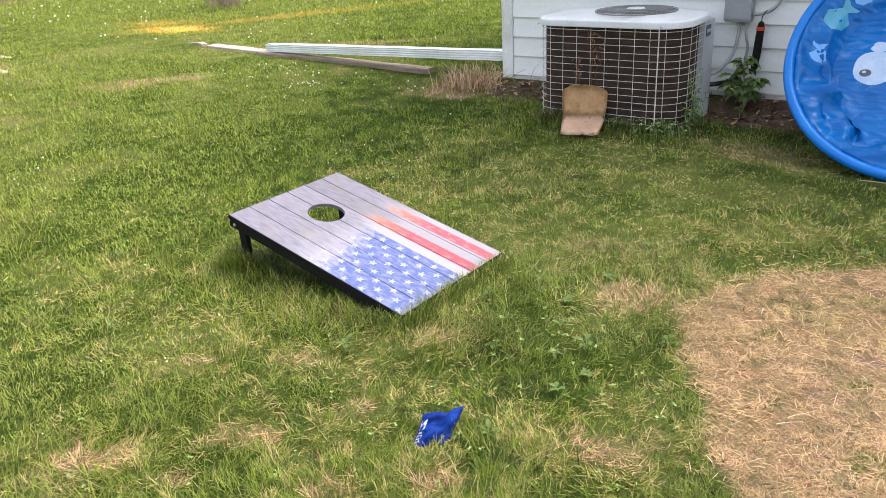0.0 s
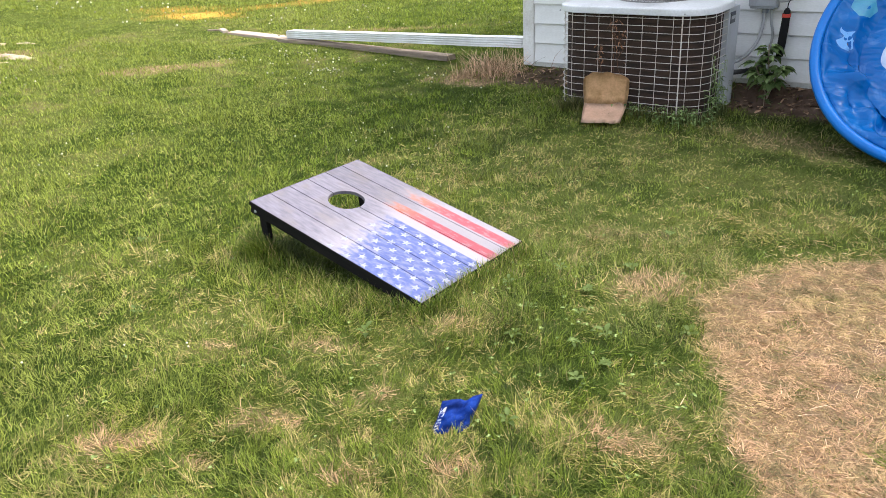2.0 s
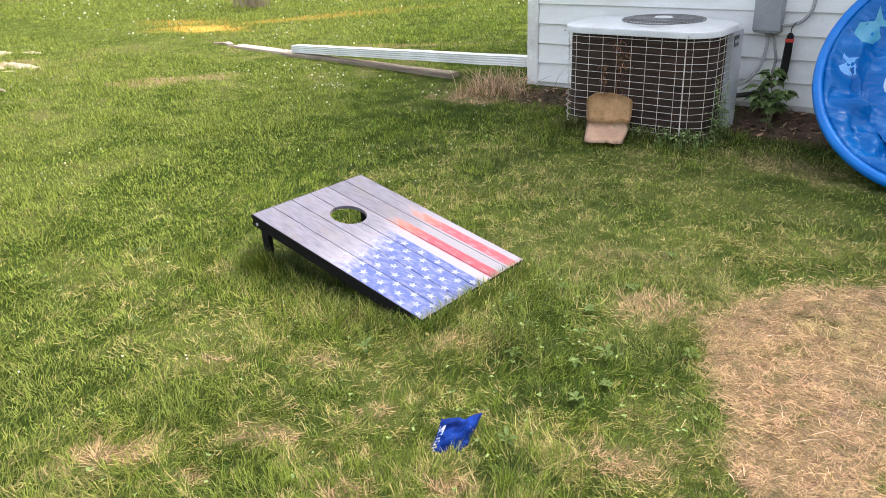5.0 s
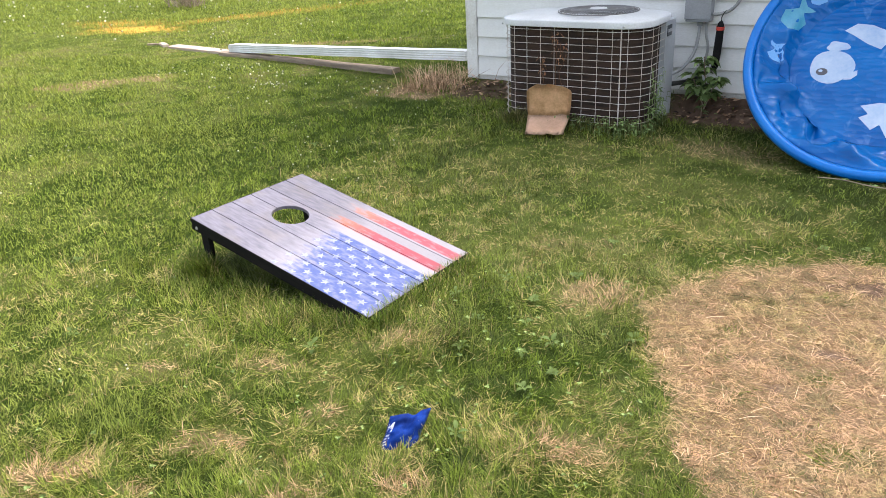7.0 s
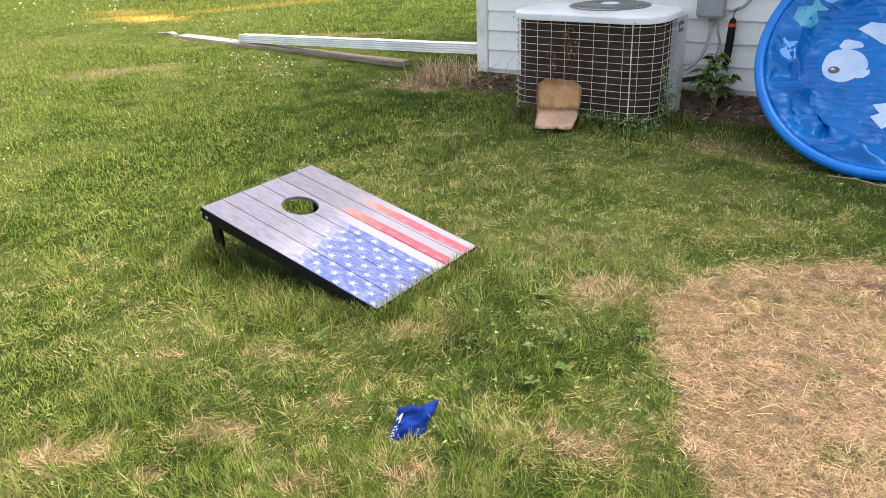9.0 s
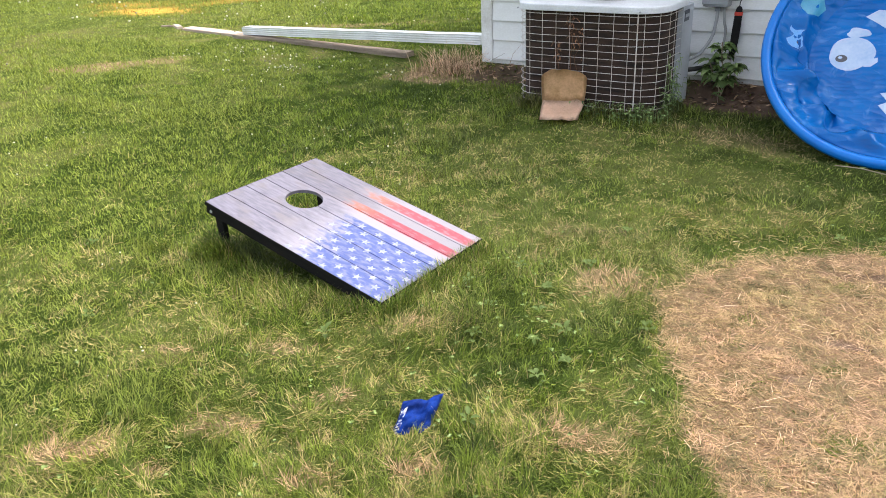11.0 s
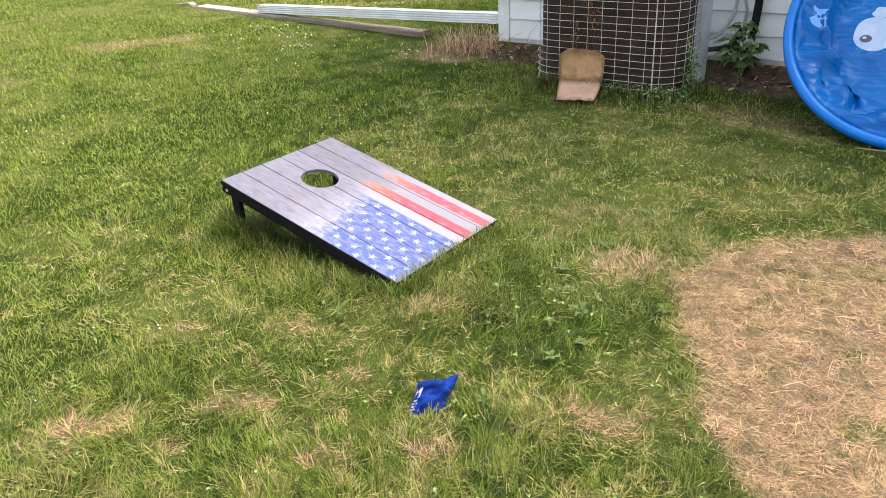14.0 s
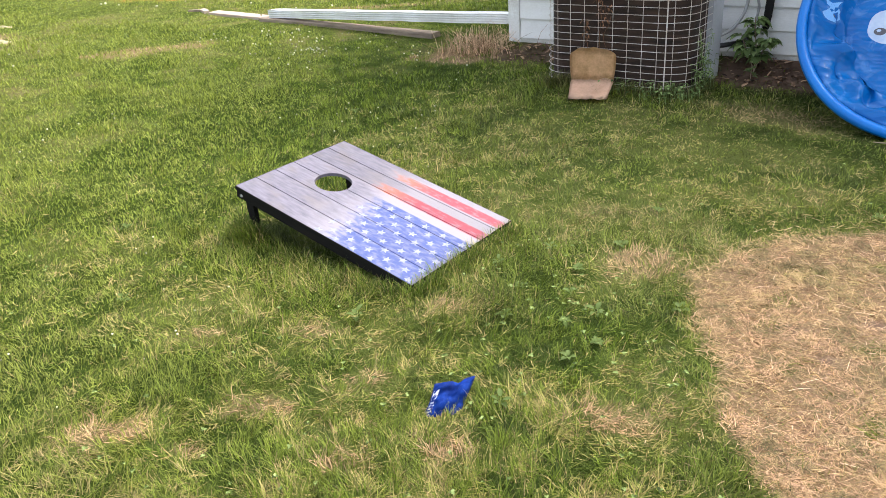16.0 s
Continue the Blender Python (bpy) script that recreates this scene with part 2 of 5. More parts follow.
def flag_material():
    """Weathered grey planks with two red stripes and a blue field, rubbed away towards the hole."""
    m, ns, ln, b = nodes("painted_planks")
    tc = ns.new("ShaderNodeTexCoord")
    sp = ns.new("ShaderNodeSeparateXYZ")
    ln.new(tc.outputs["Object"], sp.inputs[0])
    S, W = sp.outputs["X"], sp.outputs["Y"]

    def noise(scale, stretch, detail=6):
        mp = ns.new("ShaderNodeMapping")
        mp.inputs["Scale"].default_value = stretch
        ln.new(tc.outputs["Object"], mp.inputs["Vector"])
        nz = ns.new("ShaderNodeTexNoise")
        nz.inputs["Scale"].default_value, nz.inputs["Detail"].default_value = scale, detail
        ln.new(mp.outputs[0], nz.inputs["Vector"])
        return nz.outputs[0]

    def calc(op, a, c, d=None):
        n = ns.new("ShaderNodeMath")
        n.operation = op
        for i, v in enumerate((a, c, d)):
            if v is None:
                continue
            if isinstance(v, (int, float)):
                n.inputs[i].default_value = v
            else:
                ln.new(v, n.inputs[i])
        return n.outputs[0]

    def soft(v, lo, hi):
        n = ns.new("ShaderNodeMapRange")
        n.interpolation_type = "SMOOTHSTEP"
        n.inputs["From Min"].default_value, n.inputs["From Max"].default_value = lo, hi
        ln.new(v, n.inputs["Value"])
        return n.outputs[0]

    def mix(f, a, c):
        n = ns.new("ShaderNodeMix")
        n.data_type = "RGBA"
        for key, v in (("Factor", f), ("A", a), ("B", c)):
            if isinstance(v, tuple):
                n.inputs[key].default_value = (*v, 1)
            elif isinstance(v, (int, float)):
                n.inputs[key].default_value = v
            else:
                ln.new(v, n.inputs[key])
        return n.outputs["Result"]

    grain = noise(8.0, (2.0, 9.0, 1.0), 8)
    fibre = noise(30.0, (1.5, 22.0, 1.0), 3)
    blot = noise(7.0, (1.0, 1.6, 1.0))
    rub = noise(26.0, (1.0, 2.2, 1.0), 8)
    wood = ramp(ns, [(0.28, (0.095, 0.089, 0.113)), (0.48, (0.134, 0.124, 0.158)), (0.75, (0.187, 0.174, 0.215))])
    ln.new(grain, wood.inputs[0])
    base = mix(calc("MULTIPLY", soft(blot, 0.45, 0.7), 0.6), wood.outputs[0], (0.148, 0.125, 0.121))
    white = soft(calc("ADD", S, calc("MULTIPLY", blot, 0.3)), 0.42, 0.70)
    base = mix(calc("MULTIPLY", white, 0.75), base, (0.275, 0.259, 0.296))
    # how far the paint is rubbed off towards the hole
    worn = calc("ADD", S, calc("MULTIPLY_ADD", rub, 0.20, calc("MULTIPLY", blot, 0.12)))
    red_on = soft(worn, 0.50, 0.64)
    stripe1 = calc("MULTIPLY", soft(W, 0.396, 0.402), calc("SUBTRACT", 1.0, soft(W, 0.454, 0.460)))
    stripe2 = calc("MULTIPLY", soft(W, 0.518, 0.524), calc("SUBTRACT", 1.0, soft(W, 0.570, 0.576)))
    stripes = calc("MULTIPLY", calc("MAXIMUM", stripe1, stripe2), calc("MULTIPLY", red_on, calc("MULTIPLY_ADD", soft(rub, 0.30, 0.55), 0.45, 0.55)))
    redcol = mix(soft(S, 0.38, 0.62), (0.387, 0.113, 0.063), (0.296, 0.032, 0.053))
    col = mix(calc("MULTIPLY", stripes, 0.9), base, redcol)
    field = calc("MULTIPLY", calc("SUBTRACT", 1.0, soft(W, 0.348, 0.354)), soft(calc("ADD", worn, calc("MULTIPLY", W, 0.22)), 0.63, 0.76))
    bluecol = mix(fibre, (0.032, 0.053, 0.183), (0.074, 0.102, 0.260))
    col = mix(calc("MULTIPLY", field, calc("MULTIPLY_ADD", soft(rub, 0.32, 0.58), 0.42, 0.58)), col, bluecol)
    # dirt along the low edge and dark scratches in the grain
    low = calc("MULTIPLY", soft(calc("ADD", S, calc("MULTIPLY", rub, 0.08)), 0.925, 0.965), 0.6)
    col = mix(low, col, (0.211, 0.183, 0.155))
    col = mix(calc("MULTIPLY", calc("SUBTRACT", 1.0, soft(fibre, 0.30, 0.42)), 0.28), col, (0.084, 0.070, 0.077))
    oi, hs, mr = ns.new("ShaderNodeObjectInfo"), ns.new("ShaderNodeHueSaturation"), ns.new("ShaderNodeMapRange")
    mr.inputs["To Min"].default_value, mr.inputs["To Max"].default_value = 0.88, 1.12
    ln.new(oi.outputs["Random"], mr.inputs["Value"])
    ln.new(mr.outputs[0], hs.inputs["Value"])
    ln.new(col, hs.inputs["Color"])
    ln.new(hs.outputs[0], b.inputs["Base Color"])
    b.inputs["Roughness"].default_value = 0.5
    b.inputs["Specular IOR Level"].default_value = 0.3
    bp = ns.new("ShaderNodeBump")
    bp.inputs["Strength"].default_value, bp.inputs["Distance"].default_value = 0.12, 0.002
    ln.new(fibre, bp.inputs["Height"])
    ln.new(bp.outputs[0], b.inputs["Normal"])
    return m


siding_mat = paint("white_siding", (0.86, 0.855, 0.84), (0.68, 0.67, 0.64), rough=0.55, scale=2.5, fine=60, bump=0.1, spread=0.75, stretch=(1, 1, 3), random_tone=0.03)
trim_mat = paint("white_trim", (0.86, 0.86, 0.85), (0.55, 0.52, 0.47), rough=0.5, scale=5, spread=0.8)
concrete_mat = paint("foundation_concrete", (0.23, 0.21, 0.19), (0.09, 0.08, 0.07), rough=0.95, scale=8, bump=0.5)
roof_mat = paint("roof_shingle", (0.10, 0.10, 0.10), (0.05, 0.05, 0.05), rough=0.95)
cap_mat = paint("white_enamel", (0.72, 0.73, 0.75), (0.50, 0.50, 0.50), rough=0.38, scale=4, spread=0.8, bump=0.05)
wire_mat = paint("coated_wire", (0.70, 0.67, 0.64), (0.42, 0.32, 0.25), rough=0.5, scale=10, spread=0.55)
panel_mat = paint("grey_panel", (0.50, 0.52, 0.55), (0.36, 0.37, 0.39), rough=0.4, metal=0.0, scale=4, spread=0.8)
coil_mat = paint("rusty_coil", (0.058, 0.032, 0.021), (0.008, 0.006, 0.005), rough=1.0, scale=7, fine=160, bump=0.8, stretch=(1, 1, 6))
dark_mat = paint("dark_inside", (0.02, 0.02, 0.02), (0.01, 0.01, 0.01), rough=0.9)
fan_mat = paint("fan_blade", (0.16, 0.16, 0.17), (0.08, 0.08, 0.08), rough=0.6)
guard_mat = paint("guard_wire", (0.20, 0.20, 0.21), (0.12, 0.11, 0.10), rough=0.5)
badge_mat = paint("badge", (0.06, 0.07, 0.08), (0.03, 0.03, 0.04), rough=0.4)
bar_mat = paint("badge_print", (0.45, 0.46, 0.48), (0.35, 0.35, 0.36), rough=0.4)
box_mat = paint("grey_box_paint", (0.30, 0.31, 0.32), (0.20, 0.20, 0.21), rough=0.5, scale=6)
conduit_mat = paint("grey_conduit", (0.42, 0.42, 0.41), (0.25, 0.25, 0.25), rough=0.55)
rubber_mat = paint("black_rubber", (0.02, 0.02, 0.02), (0.035, 0.033, 0.03), rough=0.6)
cloth_black = matt(paint("black_nylon", (0.010, 0.010, 0.011), (0.020, 0.019, 0.018), rough=0.7, bump=0.4))
red_mat = paint("red_band", (0.55, 0.05, 0.03), (0.40, 0.04, 0.03), rough=0.5)
card_mat = paint("tan_cardboard", (0.82, 0.57, 0.41), (0.58, 0.38, 0.26), rough=0.85, scale=8, spread=0.55, bump=0.3)
card_dirty = paint("dirty_cardboard", (0.80, 0.53, 0.29), (0.48, 0.28, 0.12), rough=0.9, scale=20, spread=0.62, bump=0.5)
gutter_mat = paint("white_aluminium", (0.78, 0.78, 0.77), (0.55, 0.54, 0.50), rough=0.42, scale=5, spread=0.8, bump=0.05)
plank_mat = paint("weathered_timber", (0.36, 0.28, 0.21), (0.15, 0.11, 0.08), rough=0.9, scale=4, fine=40, bump=0.8, stretch=(1, 8, 8), spread=0.5)
palewood_mat = paint("pale_board", (0.52, 0.42, 0.34), (0.34, 0.26, 0.20), rough=0.9, scale=4, bump=0.5, stretch=(1, 8, 8))
black_wood = matt(paint("black_stained_wood", (0.008, 0.008, 0.008), (0.016, 0.014, 0.013), rough=0.85, scale=9, stretch=(1, 6, 6)))
star_mat = paint("white_print", (0.32, 0.33, 0.385), (0.18, 0.20, 0.33), rough=0.45, scale=60, fine=200, spread=0.35)
bean_mat = matt(paint("blue_canvas", (0.004, 0.034, 0.23), (0.003, 0.012, 0.09), rough=0.85, scale=30, fine=700, bump=0.5), 0.15)
print_mat = paint("white_ink", (0.62, 0.64, 0.68), (0.40, 0.44, 0.55), rough=0.7, scale=60)
pool_decal = paint("pale_blue_print", (0.44, 0.53, 0.66), (0.26, 0.38, 0.58), rough=0.35, scale=9, fine=60, spread=0.6)
pool_decal_teal = paint("teal_print", (0.08, 0.36, 0.46), (0.04, 0.24, 0.42), rough=0.35, scale=9)
pool_decal_light = paint("light_blue_print", (0.16, 0.40, 0.72), (0.08, 0.28, 0.62), rough=0.35, scale=9)
pool_eye = paint("dark_print", (0.03, 0.03, 0.04), (0.08, 0.08, 0.10), rough=0.4)
green_mat = paint("green_plastic", (0.012, 0.25, 0.17), (0.010, 0.19, 0.125), rough=0.45, scale=2, bump=0.05)
toyblue_mat = paint("blue_plastic", (0.02, 0.13, 0.42), (0.015, 0.09, 0.32), rough=0.45, scale=2)
toyyellow_mat = paint("yellow_plastic", (0.70, 0.36, 0.03), (0.55, 0.27, 0.03), rough=0.5, scale=3)
rim_mat = matt(paint("blue_rim", (0.003, 0.125, 0.47), (0.005, 0.17, 0.56), rough=0.3, scale=5, bump=0.02), 0.3)
sand_mat = paint("spilled_sand", (0.46, 0.38, 0.27), (0.30, 0.22, 0.145), rough=0.95, scale=12)
bark_mat = paint("dark_mulch", (0.09, 0.06, 0.045), (0.04, 0.03, 0.022), rough=0.95, scale=6, bump=1.0)
rock_mat = paint("bed_rock", (0.17, 0.155, 0.14), (0.09, 0.08, 0.07), rough=0.9, scale=5, bump=0.8)

# ---- pool plastic ----
def pool_material():
    m, ns, ln, b = nodes("blue_pool_plastic")
    tc = ns.new("ShaderNodeTexCoord")
    nz = ns.new("ShaderNodeTexNoise")
    nz.inputs["Scale"].default_value, nz.inputs["Detail"].default_value = 3.0, 4
    ln.new(tc.outputs["Object"], nz.inputs["Vector"])
    r = ramp(ns, [(0.3, (0.001, 0.075, 0.29)), (0.7, (0.002, 0.135, 0.44))])
    ln.new(nz.outputs[0], r.inputs[0])
    # scuffed, pale stretch marks
    sc = ns.new("ShaderNodeTexNoise")
    sc.inputs["Scale"].default_value, sc.inputs["Detail"].default_value, sc.inputs["Distortion"].default_value = 7.0, 8, 1.5
    ln.new(tc.outputs["Object"], sc.inputs["Vector"])
    sr = ramp(ns, [(0.58, (0, 0, 0)), (0.72, (0.30, 0.30, 0.30))])
    ln.new(sc.outputs[0], sr.inputs[0])
    mx = ns.new("ShaderNodeMix")
    mx.data_type = "RGBA"
    ln.new(sr.outputs[0], mx.inputs["Factor"])
    ln.new(r.outputs[0], mx.inputs["A"])
    mx.inputs["B"].default_value = (0.22, 0.42, 0.72, 1)
    ln.new(mx.outputs["Result"], b.inputs["Base Color"])
    b.inputs["Roughness"].default_value = 0.2
    b.inputs["Specular IOR Level"].default_value = 0.22
    # ripple pattern moulded into the sheet
    vo = ns.new("ShaderNodeTexVoronoi")
    vo.inputs["Scale"].default_value = 13
    mp = ns.new("ShaderNodeMapping")
    mp.inputs["Scale"].default_value = (1, 2.1, 1)
    mp.inputs["Rotation"].default_value = (0, 0, 0.25)
    ln.new(tc.outputs["Object"], mp.inputs["Vector"])
    ln.new(mp.outputs[0], vo.inputs["Vector"])
    bp = ns.new("ShaderNodeBump")
    bp.inputs["Strength"].default_value, bp.inputs["Distance"].default_value = 0.42, 0.02
    ln.new(vo.outputs["Distance"], bp.inputs["Height"])
    ln.new(bp.outputs[0], b.inputs["Normal"])
    return m


pool_mat = pool_material()
flag_mat = flag_material()
ground_mat = ground_material()

# ---- the house corner ----
HX, HY = -3.19, 5.30  # outer corner of the house
house = thing("house", "white lap-sided house corner above a dark concrete foundation", "house", kind="structure")
# upper and back walls are added unseen, tall enough to shade the lawn
part("wall_south", box(HX + 0.01, 4.2, HY + 0.012, HY + 0.16, 0.08, 3.1), trim_mat, house)
part("wall_west", box(HX + 0.012, HX + 0.16, HY + 0.17, 9.6, 0.08, 3.1), trim_mat, house)
part("wall_north", box(HX + 0.17, 4.2, 9.44, 9.6, 0.08, 3.1), trim_mat, house)
part("wall_east", box(4.05, 4.2, HY + 0.17, 9.43, 0.08, 3.1), trim_mat, house)
part("foundation", box(HX + 0.03, 4.18, HY + 0.03, 9.58, -0.3, 0.078, 0.004), concrete_mat, house, "dark damp concrete foundation")
# roof added out of view, its eave height set to shade the lawn
roof_bm = bmesh.new()
rx0, rx1, ry0, ry1, rz, rm = HX - 0.3, 4.5, HY - 0.3, 9.9, 3.1, 4.5
my = (ry0 + ry1) / 2
rv = [roof_bm.verts.new(p) for p in ((rx0, ry0, rz), (rx1, ry0, rz), (rx1, ry1, rz), (rx0, ry1, rz), (rx0, my, rm), (rx1, my, rm))]
for f in ((0, 1, 5, 4), (2, 3, 4, 5), (0, 4, 3), (1, 2, 5), (3, 2, 1, 0)):
    roof_bm.faces.new([rv[i] for i in f])
part("roof", roof_bm, roof_mat, house)


def siding_board(length, lap=0.15):
    """One lap of siding along x: thick at the bottom, thin under the next."""
    bm = bmesh.new()
    prof = [(0.0, 0.002), (-0.016, 0.0), (-0.018, 0.004), (-0.004, lap + 0.006), (0.0, lap + 0.006)]
    a = [bm.verts.new((0, y, z)) for y, z in prof]
    b = [bm.verts.new((length, y, z)) for y, z in prof]
    n = len(prof)
    for i in range(n):
        bm.faces.new((a[i], b[i], b[(i + 1) % n], a[(i + 1) % n]))
    bm.faces.new(a[::-1])
    bm.faces.new(b)
    return bm


south_me = mesh_of(siding_board(7.28), "siding_board")
west_me = mesh_of(siding_board(4.1), "siding_board")
for me in (south_me, west_me):
    me.materials.append(siding_mat)
for i in range(19):
    z = 0.115 + 0.150 * i
    part("siding_board", south_me, None, house, at=pose(HX + 0.088, HY + 0.010, z))
    part("siding_board", west_me, None, house, at=pose(HX + 0.010, 9.55, z, 0, 0, -90))
# corner boards, front and side
part("corner_board", box(HX - 0.012, HX + 0.085, HY - 0.016, HY + 0.011, 0.088, 3.09, 0.003), trim_mat, house)
part("corner_board", box(HX - 0.014, HX + 0.009, HY + 0.0125, HY + 0.10, 0.088, 3.09, 0.003), trim_mat, house)


# ---- condenser unit ----
def condenser():
    x0, x1, y0, y1, r = -2.485, -1.465, 4.50, 5.10, 0.19
    zb, zt = 0.035, 0.632
    ac = thing("air_conditioner", "white outdoor air conditioner with rusty coils behind a wire grille", "air conditioner", at=pose(0, 0, 0))
    part("base_pan", slab(rounded_rect(x0 + 0.01, x1 - 0.01, y0 + 0.01, y1 - 0.01, r - 0.01), -0.02, zb), coil_mat, ac)
    part("coil", slab(rounded_rect(x0 + 0.028, x1 - 0.028, y0 + 0.028, y1 - 0.028, r - 0.025), zb + 0.002, zt - 0.004), coil_mat, ac, "dark rusty finned coil")
    # sheet-metal corner at the back, towards the service side
    pan = slab([(x1 - 0.06, 4.88), (x1 + 0.006, 4.88), (x1 + 0.006, y1 - 0.02), (x1 - 0.014, y1), (x1 - 0.30, y1), (x1 - 0.30, y1 - 0.02), (x1 - 0.06, y1 - 0.05)], 0.0, zt - 0.002)
    panel = part("service_panel", pan, panel_mat, ac, "grey sheet-metal corner panel")
    part("badge", box(x1 + 0.0065, x1 + 0.010, 4.905, 4.995, 0.535, 0.605, 0.002), badge_mat, panel, "dark maker's badge")
    part("badge_print", box(x1 + 0.0105, x1 + 0.0118, 4.915, 4.985, 0.560, 0.580), bar_mat, panel)
    for z in (0.08, 0.30, 0.60):
        bm = bmesh.new()
        bmesh.ops.create_cone(bm, cap_ends=True, segments=8, radius1=0.006, radius2=0.005, depth=0.005, matrix=Matrix.Translation((x1 + 0.008, 4.893, z)) @ Matrix.Rotation(math.pi / 2, 4, "Y"))
        part("screw", bm, conduit_mat, panel)
    # horizontal wires run round from the back, past the front, to the panel
    rr = rounded_rect(x0, x1, y0, y1, r, 8)
    path = [(x1 - 0.45, y1)] + rr[9:36] + [(x1, 4.88)]
    rng = random.Random(4)
    rows = 14
    for i in range(rows):
        z = zt - 0.018 - i * (zt - 0.06) / (rows - 1)
        pts = [(x, y, z + rng.uniform(-0.0012, 0.0012)) for x, y in path]
        part("grille_wire", tube(pts, 0.0019, 5), wire_mat, ac)
    # upright wires
    dist = [0.0]
    for a, b in zip(path, path[1:]):
        dist.append(dist[-1] + math.hypot(b[0] - a[0], b[1] - a[1]))
    d = 0.06
    while d < dist[-1] - 0.01:
        k = max(i for i in range(len(dist) - 1) if dist[i] <= d)
        f = (d - dist[k]) / (dist[k + 1] - dist[k])
        x, y = (path[k][j] + f * (path[k + 1][j] - path[k][j]) for j in (0, 1))
        nx, ny = -(path[k + 1][1] - path[k][1]), path[k + 1][0] - path[k][0]
        ll = math.hypot(nx, ny)
        x, y = x - 0.004 * nx / ll * -1, y - 0.004 * ny / ll * -1
        part("grille_upright", tube([(x, y, 0.03), (x, y, zt - 0.001)], 0.0018, 5), wire_mat, ac)
        d += 0.098
    part("corner_post", box(x1 - 0.147, x1 - 0.141, y0 - 0.0065, y0 - 0.001, 0.0, zt), wire_mat, ac)
    # the pan on top, with a domed fan guard in it
    cx, cy, R = -1.885, 4.80, 0.265
    cap = bmesh.new()
    outline = rounded_rect(x0 - 0.012, x1 + 0.014, y0 - 0.012, y1 + 0.012, r + 0.012, 8)
    n = len(outline)

    def ring(scale_in, z, to_circle=0.0, radius=R):
        out = []
        for x, y in outline:
            dx, dy = x - cx, y - cy
            l = math.hypot(dx, dy)
            px, py = x - dx / l * scale_in, y - dy / l * scale_in
            qx, qy = cx + dx / l * radius, cy + dy / l * radius
            out.append(cap.verts.new((px + (qx - px) * to_circle, py + (qy - py) * to_circle, z)))
        return out

    rings = [ring(0.03, zt + 0.001), ring(0.003, zt), ring(0.0, zt + 0.002), ring(0.0, zt + 0.004), ring(0.0, zt + 0.033), ring(0.001, zt + 0.037), ring(0.004, zt + 0.041), ring(0.008, zt + 0.0425), ring(0.03, zt + 0.046), ring(0.05, zt + 0.048), ring(0, zt + 0.062, 0.85), ring(0, zt + 0.068, 1.0), ring(0, zt + 0.072, 1.0, R - 0.012), ring(0, zt + 0.030, 1.0, R - 0.016)]
    for a, b in zip(rings, rings[1:]):
        for k in range(n):
            cap.faces.new((a[k], a[(k + 1) % n], b[(k + 1) % n], b[k]))
    top = part("top_pan", cap, cap_mat, ac, "white enamelled top pan with rounded corners", smooth=True)
    for sx in (x0 + 0.06, x1 - 0.13):
        bm = bmesh.new()
        bmesh.ops.create_cone(bm, cap_ends=True, segments=8, radius1=0.006, radius2=0.005, depth=0.006, matrix=Matrix.Translation((sx, y0 - 0.014, zt + 0.014)) @ Matrix.Rotation(math.pi / 2, 4, "X"))
        part("screw", bm, conduit_mat, top)
    # fan guard: radial bars in two rings, with plain collars
    gz = zt + 0.070
    bars = 64
    for k in range(bars):
        a = 2 * math.pi * k / bars
        pts = []
        for rad, dz in ((R - 0.010, 0.0), (R * 0.75, 0.006), (R * 0.5, 0.009), (R * 0.22, 0.010)):
            pts.append((cx + rad * math.cos(a), cy + rad * math.sin(a), gz + dz))
        part("guard_bar", tube(pts, 0.0017, 4), guard_mat, ac)
    for rad, dz, w in ((R * 0.98, 0.001, 0.004), (R * 0.84, 0.0045, 0.002), (R * 0.66, 0.0075, 0.0022), (R * 0.45, 0.0095, 0.002), (R * 0.24, 0.010, 0.004)):
        part("guard_ring", tube([(cx + rad * math.cos(2 * math.pi * k / 40), cy + rad * math.sin(2 * math.pi * k / 40), gz + dz) for k in range(40)], w, 5, closed=True), guard_mat, ac)
    bm = bmesh.new()
    bmesh.ops.create_cone(bm, cap_ends=True, segments=32, radius1=R * 0.24, radius2=R * 0.20, depth=0.014, matrix=Matrix.Translation((cx, cy, gz + 0.010)))
    part("guard_hub", bm, cap_mat, ac)
    # fan below the guard
    for k in range(4):
        bm = bmesh.new()
        vs = []
        for j in range(7):
            a = k * math.pi / 2 + j * 0.16
            vs.append((bm.verts.new((cx + 0.05 * math.cos(a), cy + 0.05 * math.sin(a), zt - 0.02 - j * 0.004)), bm.verts.new((cx + 0.235 * math.cos(a), cy + 0.235 * math.sin(a), zt - 0.005 - j * 0.009))))
        for (a, b), (c, d2) in zip(vs, vs[1:]):
            bm.faces.new((a, b, d2, c))
        bmesh.ops.solidify(bm, geom=bm.faces[:], thickness=0.003)
        part("fan_blade", bm, fan_mat, ac)
    bm = bmesh.new()
    bmesh.ops.create_cone(bm, cap_ends=True, segments=16, radius1=0.06, radius2=0.05, depth=0.10, matrix=Matrix.Translation((cx, cy, zt - 0.02)))
    part("fan_motor", bm, fan_mat, ac)
    return ac


condenser()


